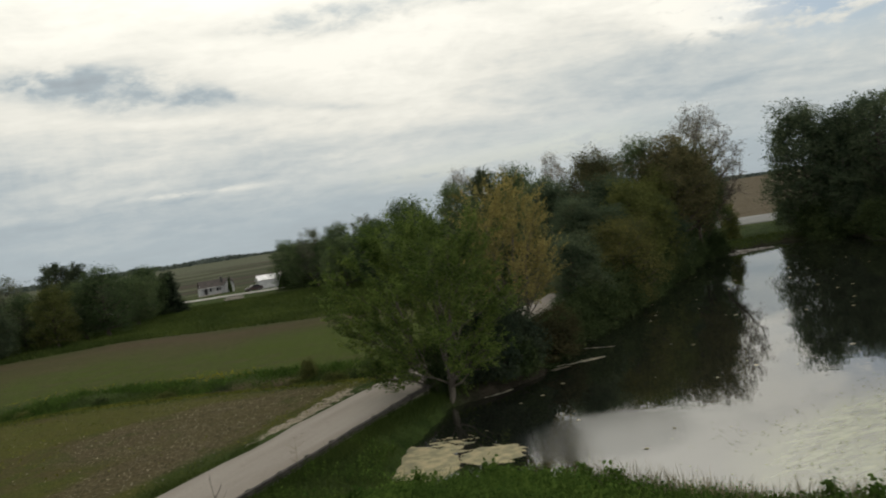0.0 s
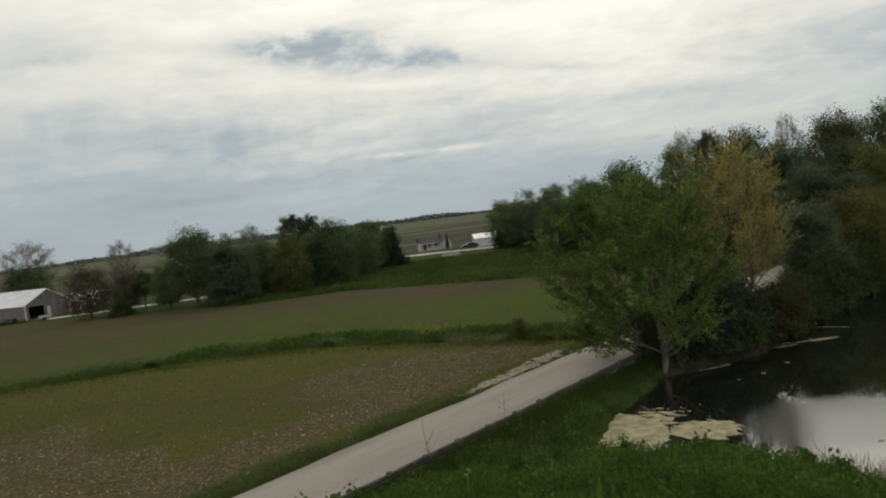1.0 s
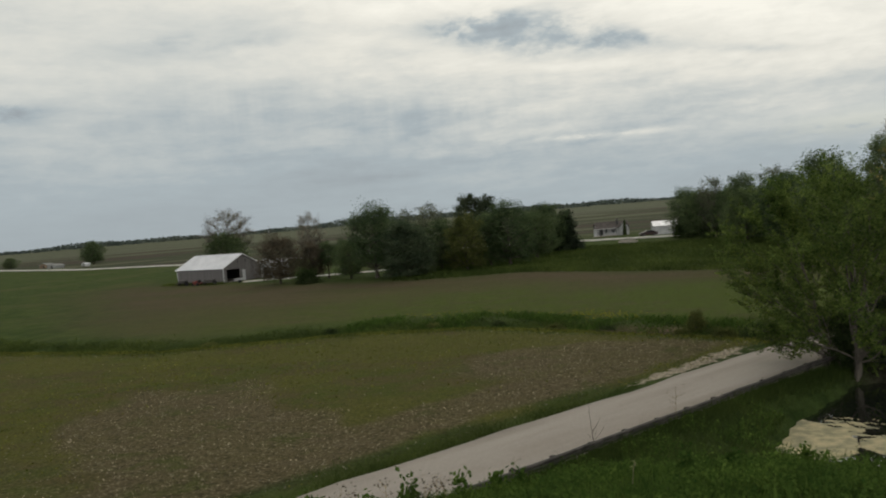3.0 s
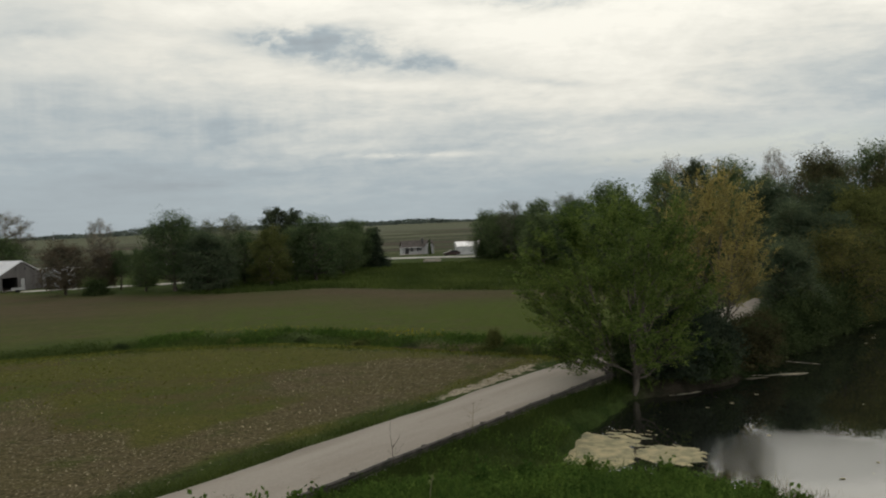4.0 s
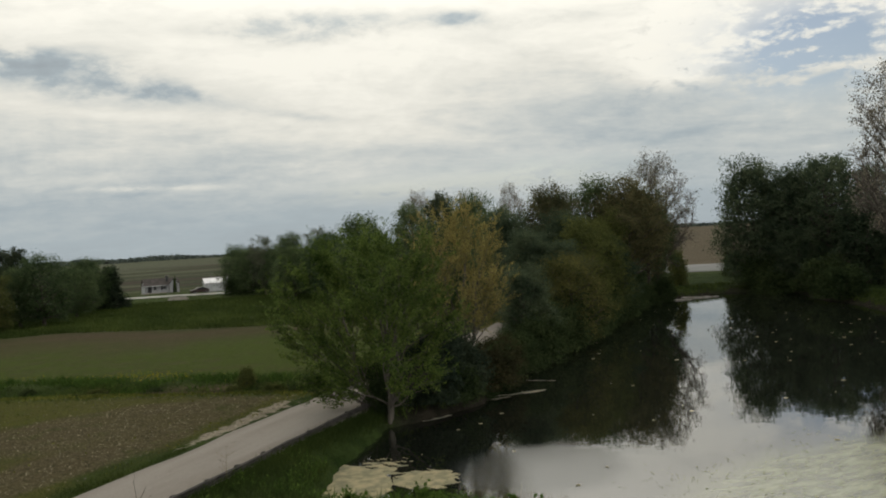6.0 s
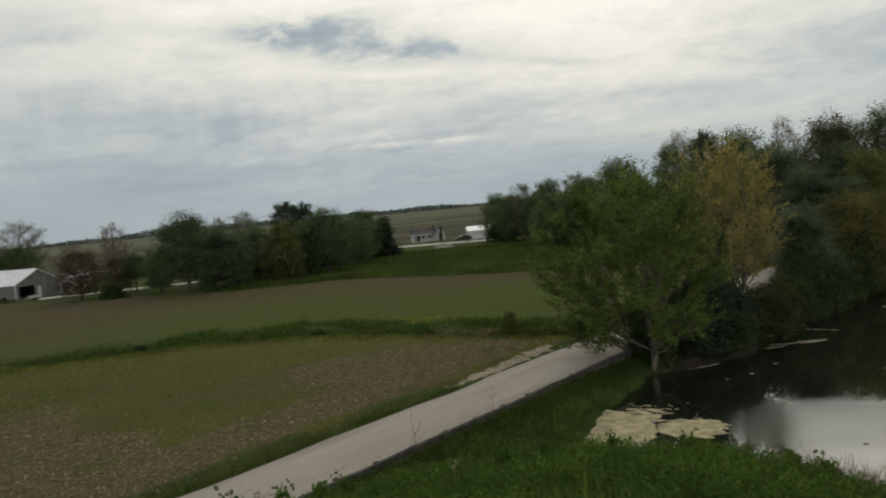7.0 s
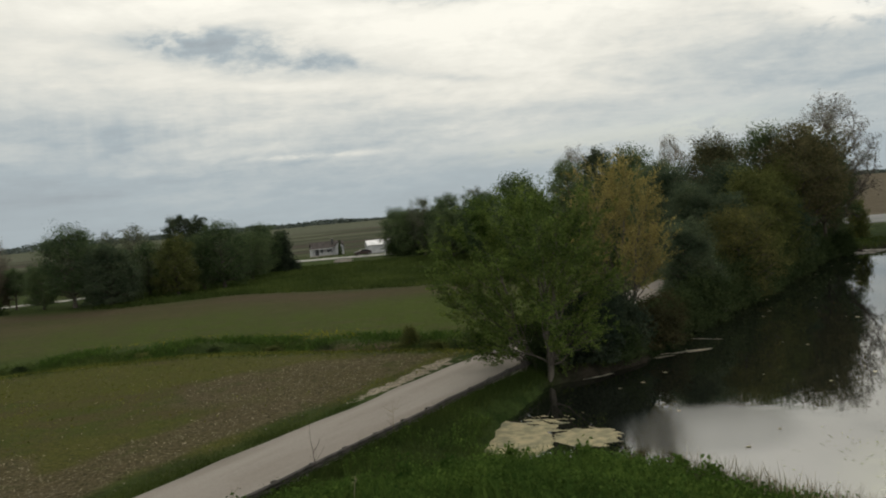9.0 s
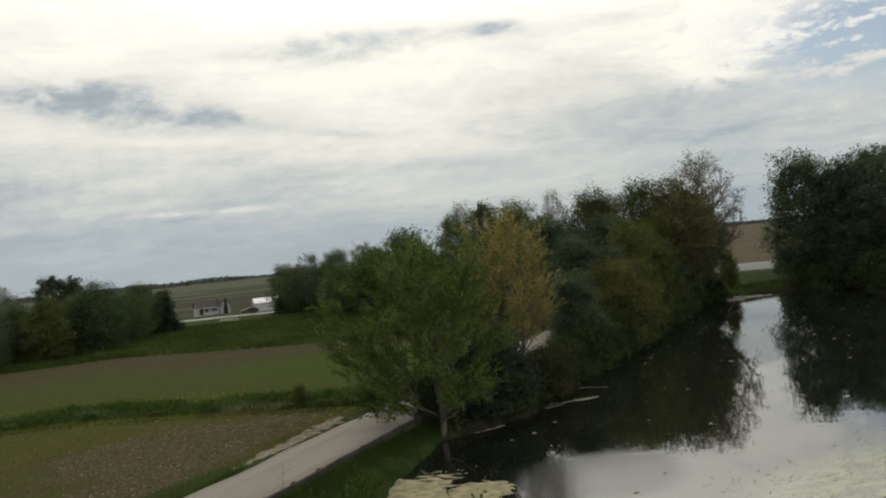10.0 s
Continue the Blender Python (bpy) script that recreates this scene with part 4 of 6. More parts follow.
# ---- buildings ----
def wall_with_holes(bm, length, outline_top, holes, thick):
    """A wall along x whose top follows outline_top(x), with rectangular holes (x0, x1, z0, z1), drawn out by thick in y."""
    cuts = sorted({0.0, length, length / 2, *[h[0] for h in holes], *[h[1] for h in holes]})
    for x0, x1 in zip(cuts, cuts[1:]):
        mid = (x0 + x1) / 2
        here = sorted([h for h in holes if h[0] <= mid <= h[1]], key=lambda h: h[2])
        z = 0.0
        for h in here:
            if h[2] > z:
                prism(bm, [(x0, z), (x1, z), (x1, h[2]), (x0, h[2])], 0, thick)
            z = h[3]
        prism(bm, [(x0, z), (x1, z), (x1, outline_top(x1)), (x0, outline_top(x0))], 0, thick)
    bmesh.ops.remove_doubles(bm, verts=bm.verts, dist=0.0005)
    return bm


def window_part(parent, m, w, h, frame_material, name="window"):
    bm = bmesh.new()
    t = 0.09
    box(bm, -w / 2, w / 2, -0.05, 0.05, 0, t)
    box(bm, -w / 2, w / 2, -0.05, 0.05, h - t, h)
    box(bm, -w / 2, -w / 2 + t, -0.05, 0.05, t, h - t)
    box(bm, w / 2 - t, w / 2, -0.05, 0.05, t, h - t)
    box(bm, -0.03, 0.03, -0.03, 0.03, t, h - t)
    win = part(name, bm, frame_material, parent)
    win.matrix_basis = m
    bm = bmesh.new()
    box(bm, -w / 2 + t, w / 2 - t, -0.01, 0.01, t, h - t)
    part("pane", bm, M_GLASS, win, "dark window glass")
    return win


def roof_slabs(root, width, length, eave, ridge, over, thick, material):
    """Two roof slopes over a building of that width (x) and length (y)."""
    run, rise = width / 2, ridge - eave
    k = rise / run
    for side in (0, 1):
        bm = bmesh.new()
        xe, ze = -over, eave - over * k
        pts = [(xe, ze), (run, ridge), (run, ridge + thick), (xe, ze + thick)]
        if side:
            pts = [(width - x, z) for x, z in pts]
        prism(bm, pts, -over, length + over)
        part("roof", bm, material, root)
    bm = bmesh.new()
    prism(bm, [(run - 0.25, ridge + thick - 0.08), (run, ridge + thick + 0.06), (run + 0.25, ridge + thick - 0.08), (run, ridge + thick + 0.02)], -over, length + over)
    part("ridge_cap", bm, material, root)


def build_barn():
    W, L, eave, ridge = 9.2, 14.1, 2.75, 5.05
    root = thing("barn", pose(-55.8, 149.5, 0.95, 0, 0, 58.7), "taupe steel machine barn with a white metal roof and open door", "barn")
    top = lambda x: eave + (ridge - eave) * (1 - abs(x - W / 2) / (W / 2))
    doors = [(0.7, 3.8, 0.0, 2.35), (4.45, 5.25, 0.0, 2.05), (3.3, 3.75, 3.4, 4.05), (5.2, 5.65, 3.4, 4.05)]
    bm = wall_with_holes(bmesh.new(), W, top, doors, 0.15)
    part("wall", bm, M_METAL_WALL, root)
    bm = prism(bmesh.new(), [(0, 0), (W, 0), (W, eave), (W / 2, ridge), (0, eave)], L - 0.15, L)
    part("wall", bm, M_METAL_WALL, root)
    for x in (0.0, W - 0.15):
        bm = bmesh.new()
        box(bm, x, x + 0.15, 0.15, L - 0.15, 0, eave)
        part("wall", bm, M_METAL_WALL, root)
    for x, y in ((-0.03, -0.03), (W - 0.15, -0.03), (-0.03, L - 0.15)):
        bm = box(bmesh.new(), x, x + 0.18, y, y + 0.18, 0, eave - 0.02)
        part("corner_trim", bm, M_WHITE, root, "white corner trim")
    bm = box(bmesh.new(), 0.15, W - 0.15, 0.15, L - 0.15, 0.0, 0.06)
    part("floor_slab", bm, M_CONCRETE, root)
    roof_slabs(root, W, L, eave, ridge, 0.3, 0.10, M_METAL_ROOF)
    bm = box(bmesh.new(), 4.46, 5.24, 0.02, 0.08, 0.02, 2.04, 0.01)
    d = part("door", bm, M_WHITE, root, "small white side door")
    bm = box(bmesh.new(), 5.05, 5.12, -0.05, 0.02, 0.98, 1.05)
    part("door_handle", bm, M_STEEL, d)
    for x in (3.525, 5.425):
        window_part(root, pose(x, 0.07, 3.4), 0.45, 0.65, M_METAL_WALL)
    for a, b, z0, z1 in ((0.6, 0.7, 0, 2.45), (3.8, 3.9, 0, 2.45), (0.7, 3.8, 2.35, 2.45)):
        bm = box(bmesh.new(), a, b, -0.03, 0.16, z0, z1)
        part("door_frame", bm, M_METAL_WALL, root)


build_barn()


def build_house():
    root = thing("house", pose(20.3, 228.0, z_at(24, 230)) @ Matrix.Diagonal((0.92, 1, 0.9, 1)), "small white farmhouse with a brown shingle roof and porch", "house")
    L, D, eave, ridge = 9.3, 6.5, 2.5, 4.1
    # front wall faces -y
    holes = [(2.3, 3.2, 0.9, 2.1), (4.3, 6.0, 0.9, 2.1), (0.6, 1.9, 0.0, 2.1)]
    part("wall", wall_with_holes(bmesh.new(), L, lambda x: eave, holes, 0.15), M_WHITE, root)
    part("wall", box(bmesh.new(), 0, L, D - 0.15, D, 0, eave), M_WHITE, root)
    for x in (0.0, L - 0.15):
        bm = bmesh.new()
        v = [(0.15, 0), (D - 0.15, 0), (D - 0.15, eave), (D / 2, ridge), (0.15, eave)]
        prism(bm, v, 0, 0.15)
        w = part("wall", bm, M_WHITE, root)
        w.matrix_basis = Matrix(((0, 1, 0, x), (1, 0, 0, 0), (0, 0, 1, 0), (0, 0, 0, 1)))
    for s in (0, 1):
        bm = bmesh.new()
        k = (ridge - eave) / (D / 2)
        q = [(-0.4, eave - 0.4 * k), (D / 2, ridge), (D / 2, ridge + 0.14), (-0.4, eave - 0.4 * k + 0.14)]
        if s:
            q = [(D - a, b) for a, b in q]
        prism(bm, q, -0.3, L + 0.3)
        r = part("roof", bm, M_ROOF_BROWN, root)
        r.matrix_basis = Matrix(((0, 1, 0, 0), (1, 0, 0, 0), (0, 0, 1, 0), (0, 0, 0, 1)))
    # cross gable at one end
    x0, x1 = 6.6, L
    top = lambda x: eave + 1.5 * (1 - abs(x - (x1 - x0) / 2) / ((x1 - x0) / 2))
    g = part("gable_wall", wall_with_holes(bmesh.new(), x1 - x0, top, [(0.85, 1.85, 0.9, 2.1)], 0.15), M_WHITE, root)
    g.matrix_basis = pose(x0, -0.8, 0)
    for s in (0, 1):
        half = (x1 - x0) / 2
        q = [(-0.25, eave - 0.28), (half, eave + 1.5), (half, eave + 1.62), (-0.25, eave - 0.16)]
        if s:
            q = [(2 * half - a, b) for a, b in q]
        r = part("gable_roof", prism(bmesh.new(), q, -0.25, 3.2), M_ROOF_BROWN, root)
        r.matrix_basis = pose(x0, -0.8, 0)
    for x in (0.0, x1 - x0 - 0.15):
        w = part("wall", box(bmesh.new(), x0 + x, x0 + x + 0.15, -0.65, 0.0, 0, eave), M_WHITE, root)
    for x, w, y in ((2.75, 0.9, 0.07), (4.72, 0.85, 0.07), (5.58, 0.85, 0.07), (x0 + 1.35, 1.0, -0.73)):
        window_part(root, pose(x, y, 0.9), w, 1.2, M_WHITE)
    d = part("door", box(bmesh.new(), 0.62, 1.88, 0.05, 0.11, 0.02, 2.08, 0.01), M_SHINGLE, root, "dark front door under the porch")
    part("door_handle", box(bmesh.new(), 1.7, 1.76, 0.0, 0.05, 1.0, 1.06), M_STEEL, d)
    porch = part("porch_roof", prism(bmesh.new(), [(-1.9, 2.12), (0.0, 2.62), (0.0, 2.74), (-1.9, 2.24)], -1.0, 5.6), M_ROOF_BROWN, root, "low brown porch roof")
    porch.matrix_basis = Matrix(((0, 1, 0, 0), (1, 0, 0, 0), (0, 0, 1, 0), (0, 0, 0, 1)))
    part("porch_fascia", box(bmesh.new(), -1.0, 5.6, -1.93, -1.85, 2.06, 2.26), M_WHITE, root, "white porch edge board")
    for x in (-0.9, 0.6, 2.15, 3.8, 5.5):
        part("porch_post", box(bmesh.new(), x - 0.07, x + 0.07, -1.82, -1.68, 0.2, 2.14), M_WHITE, root)
    for z in (0.55, 1.0):
        part("porch_rail", box(bmesh.new(), 2.22, 5.43, -1.78, -1.72, z, z + 0.06), M_WHITE, root)
    part("porch_floor", box(bmesh.new(), -1.0, 5.6, -1.85, 0.0, -0.2, 0.2, 0.02), M_CONCRETE, root)
    c = part("chimney", box(bmesh.new(), 6.0, 6.55, 1.2, 1.75, 3.2, 4.9, 0.02), M_SHINGLE, root, "dark brick chimney")
    part("chimney_cap", box(bmesh.new(), 5.94, 6.61, 1.14, 1.81, 4.9, 5.0), M_CONCRETE, c)
    part("foundation", box(bmesh.new(), 0.05, L - 0.05, 0.05, D - 0.05, -0.5, 0.01), M_CONCRETE, root)


build_house()


def build_shed():
    root = thing("shed", pose(33.0, 211.5, z_at(35, 213), 0, 0, -3), "white garage shed with a pale metal roof", "shed")
    W, D, eave, ridge = 6.0, 5.5, 2.2, 3.3
    part("wall", wall_with_holes(bmesh.new(), W, lambda x: eave, [(4.6, 5.4, 0, 2.0)], 0.12), M_WHITE, root)
    part("wall", box(bmesh.new(), 0, W, D - 0.12, D, -0.2, eave), M_WHITE, root)
    for x in (0.0, W - 0.12):
        w = part("wall", prism(bmesh.new(), [(0.12, -0.2), (D - 0.12, -0.2), (D - 0.12, eave), (D / 2, ridge), (0.12, eave)], 0, 0.12), M_WHITE, root)
        w.matrix_basis = Matrix(((0, 1, 0, x), (1, 0, 0, 0), (0, 0, 1, 0), (0, 0, 0, 1)))
    for s in (0, 1):
        k = (ridge - eave) / (D / 2)
        q = [(-0.25, eave - 0.25 * k), (D / 2, ridge), (D / 2, ridge + 0.09), (-0.25, eave - 0.25 * k + 0.09)]
        if s:
            q = [(D - a, b) for a, b in q]
        r = part("roof", prism(bmesh.new(), q, -0.2, W + 0.2), M_METAL_ROOF, root)
        r.matrix_basis = Matrix(((0, 1, 0, 0), (1, 0, 0, 0), (0, 0, 1, 0), (0, 0, 0, 1)))
    part("door", box(bmesh.new(), 4.62, 5.38, 0.03, 0.09, 0.02, 1.98), M_STEEL, root)


build_shed()


def build_car(m, label, paint):
    root = thing("car", m, label, "car")
    side = [(-2.1, 0.35), (-2.15, 0.75), (-1.95, 0.95), (-1.0, 1.0), (-0.45, 1.45), (0.95, 1.48), (1.7, 1.02), (2.1, 0.92), (2.15, 0.4), (1.8, 0.3), (-1.8, 0.3)]
    bm = prism(bmesh.new(), side, -0.85, 0.85)
    bmesh.ops.bevel(bm, geom=list(bm.edges), offset=0.06, segments=2, affect="EDGES")
    part("body", bm, paint, root)
    for y in (-0.862, 0.852):
        part("side_window", prism(bmesh.new(), [(-0.75, 1.02), (-0.35, 1.38), (0.85, 1.4), (1.3, 1.02)], y, y + 0.01), M_GLASS, root)
    for x in (-1.3, 1.3):
        for y in (-0.80, 0.80):
            bm = bmesh.new()
            bmesh.ops.create_cone(bm, cap_ends=True, segments=20, radius1=0.33, radius2=0.33, depth=0.22)
            w = part("wheel", bm, M_RUBBER, root)
            w.matrix_basis = pose(x, y, 0.33, 90, 0, 0)
            bm = bmesh.new()
            bmesh.ops.create_cone(bm, cap_ends=True, segments=14, radius1=0.19, radius2=0.17, depth=0.24)
            part("rim", bm, M_STEEL, w)
    for y in (-0.6, 0.6):
        part("headlight", box(bmesh.new(), -2.17, -2.1, y - 0.18, y + 0.18, 0.66, 0.8, 0.02), M_STEEL, root)
        part("tail_light", box(bmesh.new(), 2.08, 2.14, y - 0.15, y + 0.15, 0.7, 0.84, 0.02), M_RED, root)


build_car(pose(31.0, 207.5, z_at(31, 207.5) + 0.02, 0, 0, 8), "dark maroon car parked beside the white shed", M_MAROON)


M_NAVY = surface("navy_car_paint", (0.012, 0.016, 0.026), (0.022, 0.028, 0.042), 2.0, 0.3, 0.05, spec=0.5)
build_car(pose(45.2, 188.5, z_at(45.2, 188.5) + 0.02, 0, 0, -12), "dark blue car parked below the roadside trees", M_NAVY)


def build_culvert():
    root = thing("culvert_wall", pose(23.0, 184.0, z_at(23, 184) - 0.1, 0, 0, -20), "low pale concrete culvert wall in the grass", "culvert")
    bm = box(bmesh.new(), -1.7, 1.7, -0.2, 0.2, 0, 0.75, 0.04)
    part("head_wall", bm, M_CONCRETE, root)
    for x in (-1.9, 1.9):
        part("wing_wall", box(bmesh.new(), x - 0.2, x + 0.2, -0.6, 0.2, 0, 0.55, 0.04), M_CONCRETE, root)


build_culvert()


def build_mower():
    root = thing("riding_mower", pose(-60.6, 148.6, z_at(-60.6, 148.6), 0, 0, -31), "red riding mower standing by the barn wall", "mower")
    part("hood", box(bmesh.new(), -0.9, -0.1, -0.35, 0.35, 0.4, 0.85, 0.06), M_RED, root)
    part("deck", box(bmesh.new(), -0.5, 0.6, -0.55, 0.55, 0.18, 0.32, 0.04), M_RED, root)
    part("seat", box(bmesh.new(), 0.15, 0.65, -0.28, 0.28, 0.55, 0.68, 0.04), M_RUBBER, root)
    part("backrest", box(bmesh.new(), 0.6, 0.72, -0.28, 0.28, 0.68, 1.05, 0.04), M_RUBBER, root)
    part("fender", box(bmesh.new(), 0.1, 0.95, -0.5, 0.5, 0.42, 0.55, 0.04), M_RED, root)
    for x, r in ((-0.65, 0.2), (0.6, 0.28)):
        for y in (-0.5, 0.5):
            bm = bmesh.new()
            bmesh.ops.create_cone(bm, cap_ends=True, segments=16, radius1=r, radius2=r, depth=0.2)
            part("wheel", bm, M_RUBBER, root).matrix_basis = pose(x, y, r, 90, 0, 0)
    vs, fs = [], []
    tube(vs, fs, [(-0.15, 0, 0.8), (0.05, 0, 1.0)], [0.025, 0.025], 6)
    me = mesh_np("steering_column", np.concatenate(vs), [np.concatenate(fs)], M_RUBBER)
    new("steering_column", me).parent = root


build_mower()


def build_implement(m, label):
    """A low farm implement: frame, drawbar and two wheels."""
    root = thing("farm_implement", m, label, "farm implement")
    part("frame", box(bmesh.new(), -1.3, 1.3, -0.5, 0.5, 0.45, 0.6, 0.03), M_RAIL, root)
    part("hopper", prism(bmesh.new(), [(-1.1, 0.6), (1.1, 0.6), (1.25, 1.0), (-1.25, 1.0)], -0.4, 0.4), M_RAIL, root)
    part("drawbar", box(bmesh.new(), -0.08, 0.08, -1.6, -0.5, 0.42, 0.52), M_RAIL, root)
    for x in (-1.4, 1.4):
        bm = bmesh.new()
        bmesh.ops.create_cone(bm, cap_ends=True, segments=18, radius1=0.4, radius2=0.4, depth=0.18)
        part("wheel", bm, M_RUBBER, root).matrix_basis = pose(x, 0, 0.4, 0, 90, 0)


build_implement(pose(-57.8, 147.6, z_at(-57.8, 147.6), 0, 0, -31), "dark old farm implement resting by the barn wall")
build_implement(pose(-64.5, 151.2, z_at(-64.5, 151.2), 0, 0, -40), "dark farm implement rusting at the barn corner")


def build_drum():
    root = thing("utility_trailer", pose(-52.4, 148.2, z_at(-52.4, 148.2), 0, 0, 25), "small white trailer before the open barn door", "trailer")
    part("bed", box(bmesh.new(), -0.8, 0.8, -0.5, 0.5, 0.42, 0.52, 0.02), M_WHITE, root)
    for y in (-0.5, 0.46):
        part("side_board", box(bmesh.new(), -0.8, 0.8, y, y + 0.04, 0.52, 0.8), M_WHITE, root)
    part("drawbar", box(bmesh.new(), -1.6, -0.8, -0.04, 0.04, 0.4, 0.48), M_STEEL, root)
    for y in (-0.6, 0.6):
        bm = bmesh.new()
        bmesh.ops.create_cone(bm, cap_ends=True, segments=16, radius1=0.26, radius2=0.26, depth=0.14)
        part("wheel", bm, M_RUBBER, root).matrix_basis = pose(0, y, 0.26, 90, 0, 0)


build_drum()


def build_far_buildings():
    """Low farm sheds along the far road."""
    for x, y, w, d, h, label, wall in ((-216, 358, 7, 4, 1.9, "grey low farm shed beside the far road", M_LOT), (-228, 372, 6, 4, 2.2, "tan weathered farm shed beside the far road", M_BROWN_WALL),
                                       (-52.5, 158.5, 5.0, 4.0, 3.6, "small white-roofed shed behind the barn", M_WHITE), (-196, 352, 3.0, 2.0, 1.5, "tiny white farm hut beside the far road", M_WHITE)):
        root = thing("farm_shed", pose(x, y, z_at(x, y), 0, 0, -25), label, "shed", "far farm sheds")
        part("wall", prism(bmesh.new(), [(0, -0.3), (w, -0.3), (w, h * 0.65), (w / 2, h), (0, h * 0.65)], 0, d), wall, root)
        for s in (0, 1):
            q = [(-0.3, h * 0.65 - 0.1), (w / 2, h + 0.02), (w / 2, h + 0.14), (-0.3, h * 0.65 + 0.02)]
            if s:
                q = [(w - a, b) for a, b in q]
            part("roof", prism(bmesh.new(), q, -0.3, d + 0.3), M_LOT if wall != M_WHITE else M_METAL_ROOF, root)
        # dark slab painted as the dim inside of a doorway
        part("door", box(bmesh.new(), w * 0.4, w * 0.6, -0.03, 0.0, 0, h * 0.55), M_DARKNESS, root)


build_far_buildings()


def build_mast():
    x, y = -356.5, 1147.0
    root = thing("radio_mast", pose(x, y, z_at(x, y)), "thin grey lattice radio mast on the skyline", "mast")
    H = 11.5
    for k in range(3):
        a = k * 2.094
        vs, fs = [], []
        tube(vs, fs, [(0.9 * math.cos(a), 0.9 * math.sin(a), -0.5), (0.35 * math.cos(a), 0.35 * math.sin(a), H)], [0.16, 0.12], 5)
        new("leg", mesh_np("leg", np.concatenate(vs), [np.concatenate(fs)], M_STEEL)).parent = root
    for i in range(8):
        z = i * H / 8
        r = 0.9 - 0.55 * z / H
        vs, fs = [], []
        p = [(r * math.cos(k * 2.094), r * math.sin(k * 2.094), z) for k in (0, 1, 2, 3)]
        tube(vs, fs, p, [0.08] * 4, 4)
        new("brace", mesh_np("brace", np.concatenate(vs), [np.concatenate(fs)], M_STEEL)).parent = root


build_mast()

# ---- trees ----
main_wood, main_crown = grow_open("maple", 3, 10.0, 5.0, 0.44, 0.15, stems=4, lean=0.32, limbs=72, branches=9, twigs=7, per=19, leaf=0.125, shift=(-0.7, 0.2), square=2.8,
                                  leaves=M_LEAF["green"], bark=M_BARK_GREY)
maple = thing("tree", pose(15.9, 42.6, 0.15, 0, 0, 0), "spreading many-stemmed young green maple beside the lane", "tree")
new("trunk", main_wood).parent = maple
new("crown", main_crown).parent = maple
yel_wood, yel_crown = grow_open("yellow_maple", 8, 10.9, 3.3, 0.58, 0.32, stems=3, lean=0.16, limbs=48, branches=8, twigs=6, per=15, leaf=0.115, stray=0.38, rise=1.3,
                                leaves=M_LEAF["yellow"], bark=M_BARK_GREY)
yellow = thing("tree", pose(24.6, 50.4, 0.6, 0, 0, 0), "slender tree with yellow young leaves near the pond", "tree")
new("trunk", yel_wood).parent = yellow
new("crown", yel_crown).parent = yellow

# woods beyond the lane and along the far bank: kind, x, y, height, crown width
WOODS = [
    ("dark", 36.4, 186.7, 10.6, 9.0), ("airy", 39.5, 173.6, 12.0, 7.5), ("dark", 42.8, 164.5, 12.2, 8.5), ("airy", 47.0, 158.2, 12.8, 8.0),
    ("dark", 39.5, 150.0, 9.5, 10.0), ("dark", 38.5, 179.0, 9.8, 11.0), ("dark", 42.5, 170.0, 10.0, 10.0), ("dark", 46.0, 150.0, 11.5, 11.0), ("dark", 43.5, 141.0, 11.0, 10.0), ("dark", 46.4, 132.1, 13.8, 10.5), ("dark", 40.0, 120.0, 9.0, 9.0), ("dark", 48.7, 115.1, 14.4, 8.5), ("bare", 53.7, 123.8, 16.8, 6.5),
    ("pine", 49.9, 106.9, 15.4, 5.0), ("dark", 52.5, 102.3, 15.0, 9.0), ("bare", 55.9, 97.0, 15.5, 4.5), ("red", 53.8, 84.3, 14.4, 8.5),
    ("dark", 60.7, 84.4, 15.1, 8.0), ("olive", 47.6, 69.2, 10.2, 7.0), ("red_high", 62.9, 81.2, 15.2, 11.2), ("bare", 74.0, 89.9, 18.6, 10.4),
    ("dark_high", 75.6, 91.0, 11.6, 5.6), ("dark_high", 71.8, 89.0, 13.6, 7.2), ("dark_high", 68.0, 87.4, 14.0, 7.5), ("dark", 65.2, 86.6, 10.0, 6.5), ("dark", 73.6, 90.3, 9.0, 5.2), ("orange", 40.9, 61.6, 7.6, 7.0), ("olive", 52.5, 73.4, 9.5, 7.0), ("bank", 33.6, 57.2, 6.4, 5.2),
    ("bank", 41.5, 68.5, 9.2, 6.5), ("bank", 56.5, 76.8, 8.0, 7.0), ("dark", 48.0, 87.7, 12.2, 8.0), ("bank", 50.4, 77.0, 11.0, 7.5),
    ("bank", 43.0, 66.4, 8.0, 6.0), ("bank", 44.0, 78.0, 11.5, 8.0), ("dark", 60.5, 93.0, 14.0, 9.0), ("dark", 43.5, 96.0, 11.0, 8.5),
    ("dark", 52.0, 140.0, 12.0, 9.0), ("dark", 56.0, 112.0, 13.0, 9.0), ("olive", 57.5, 78.4, 11.0, 6.5),
]
for n, (kind, x, y, H, W) in enumerate(WOODS):
    plant(kind, x, y, z_at(x, y) - 0.05, H * 1.05, W * 1.08, (n * 137) % 360, n % 3 if kind == "dark" else n % 2, "trees of the wood by the pond")

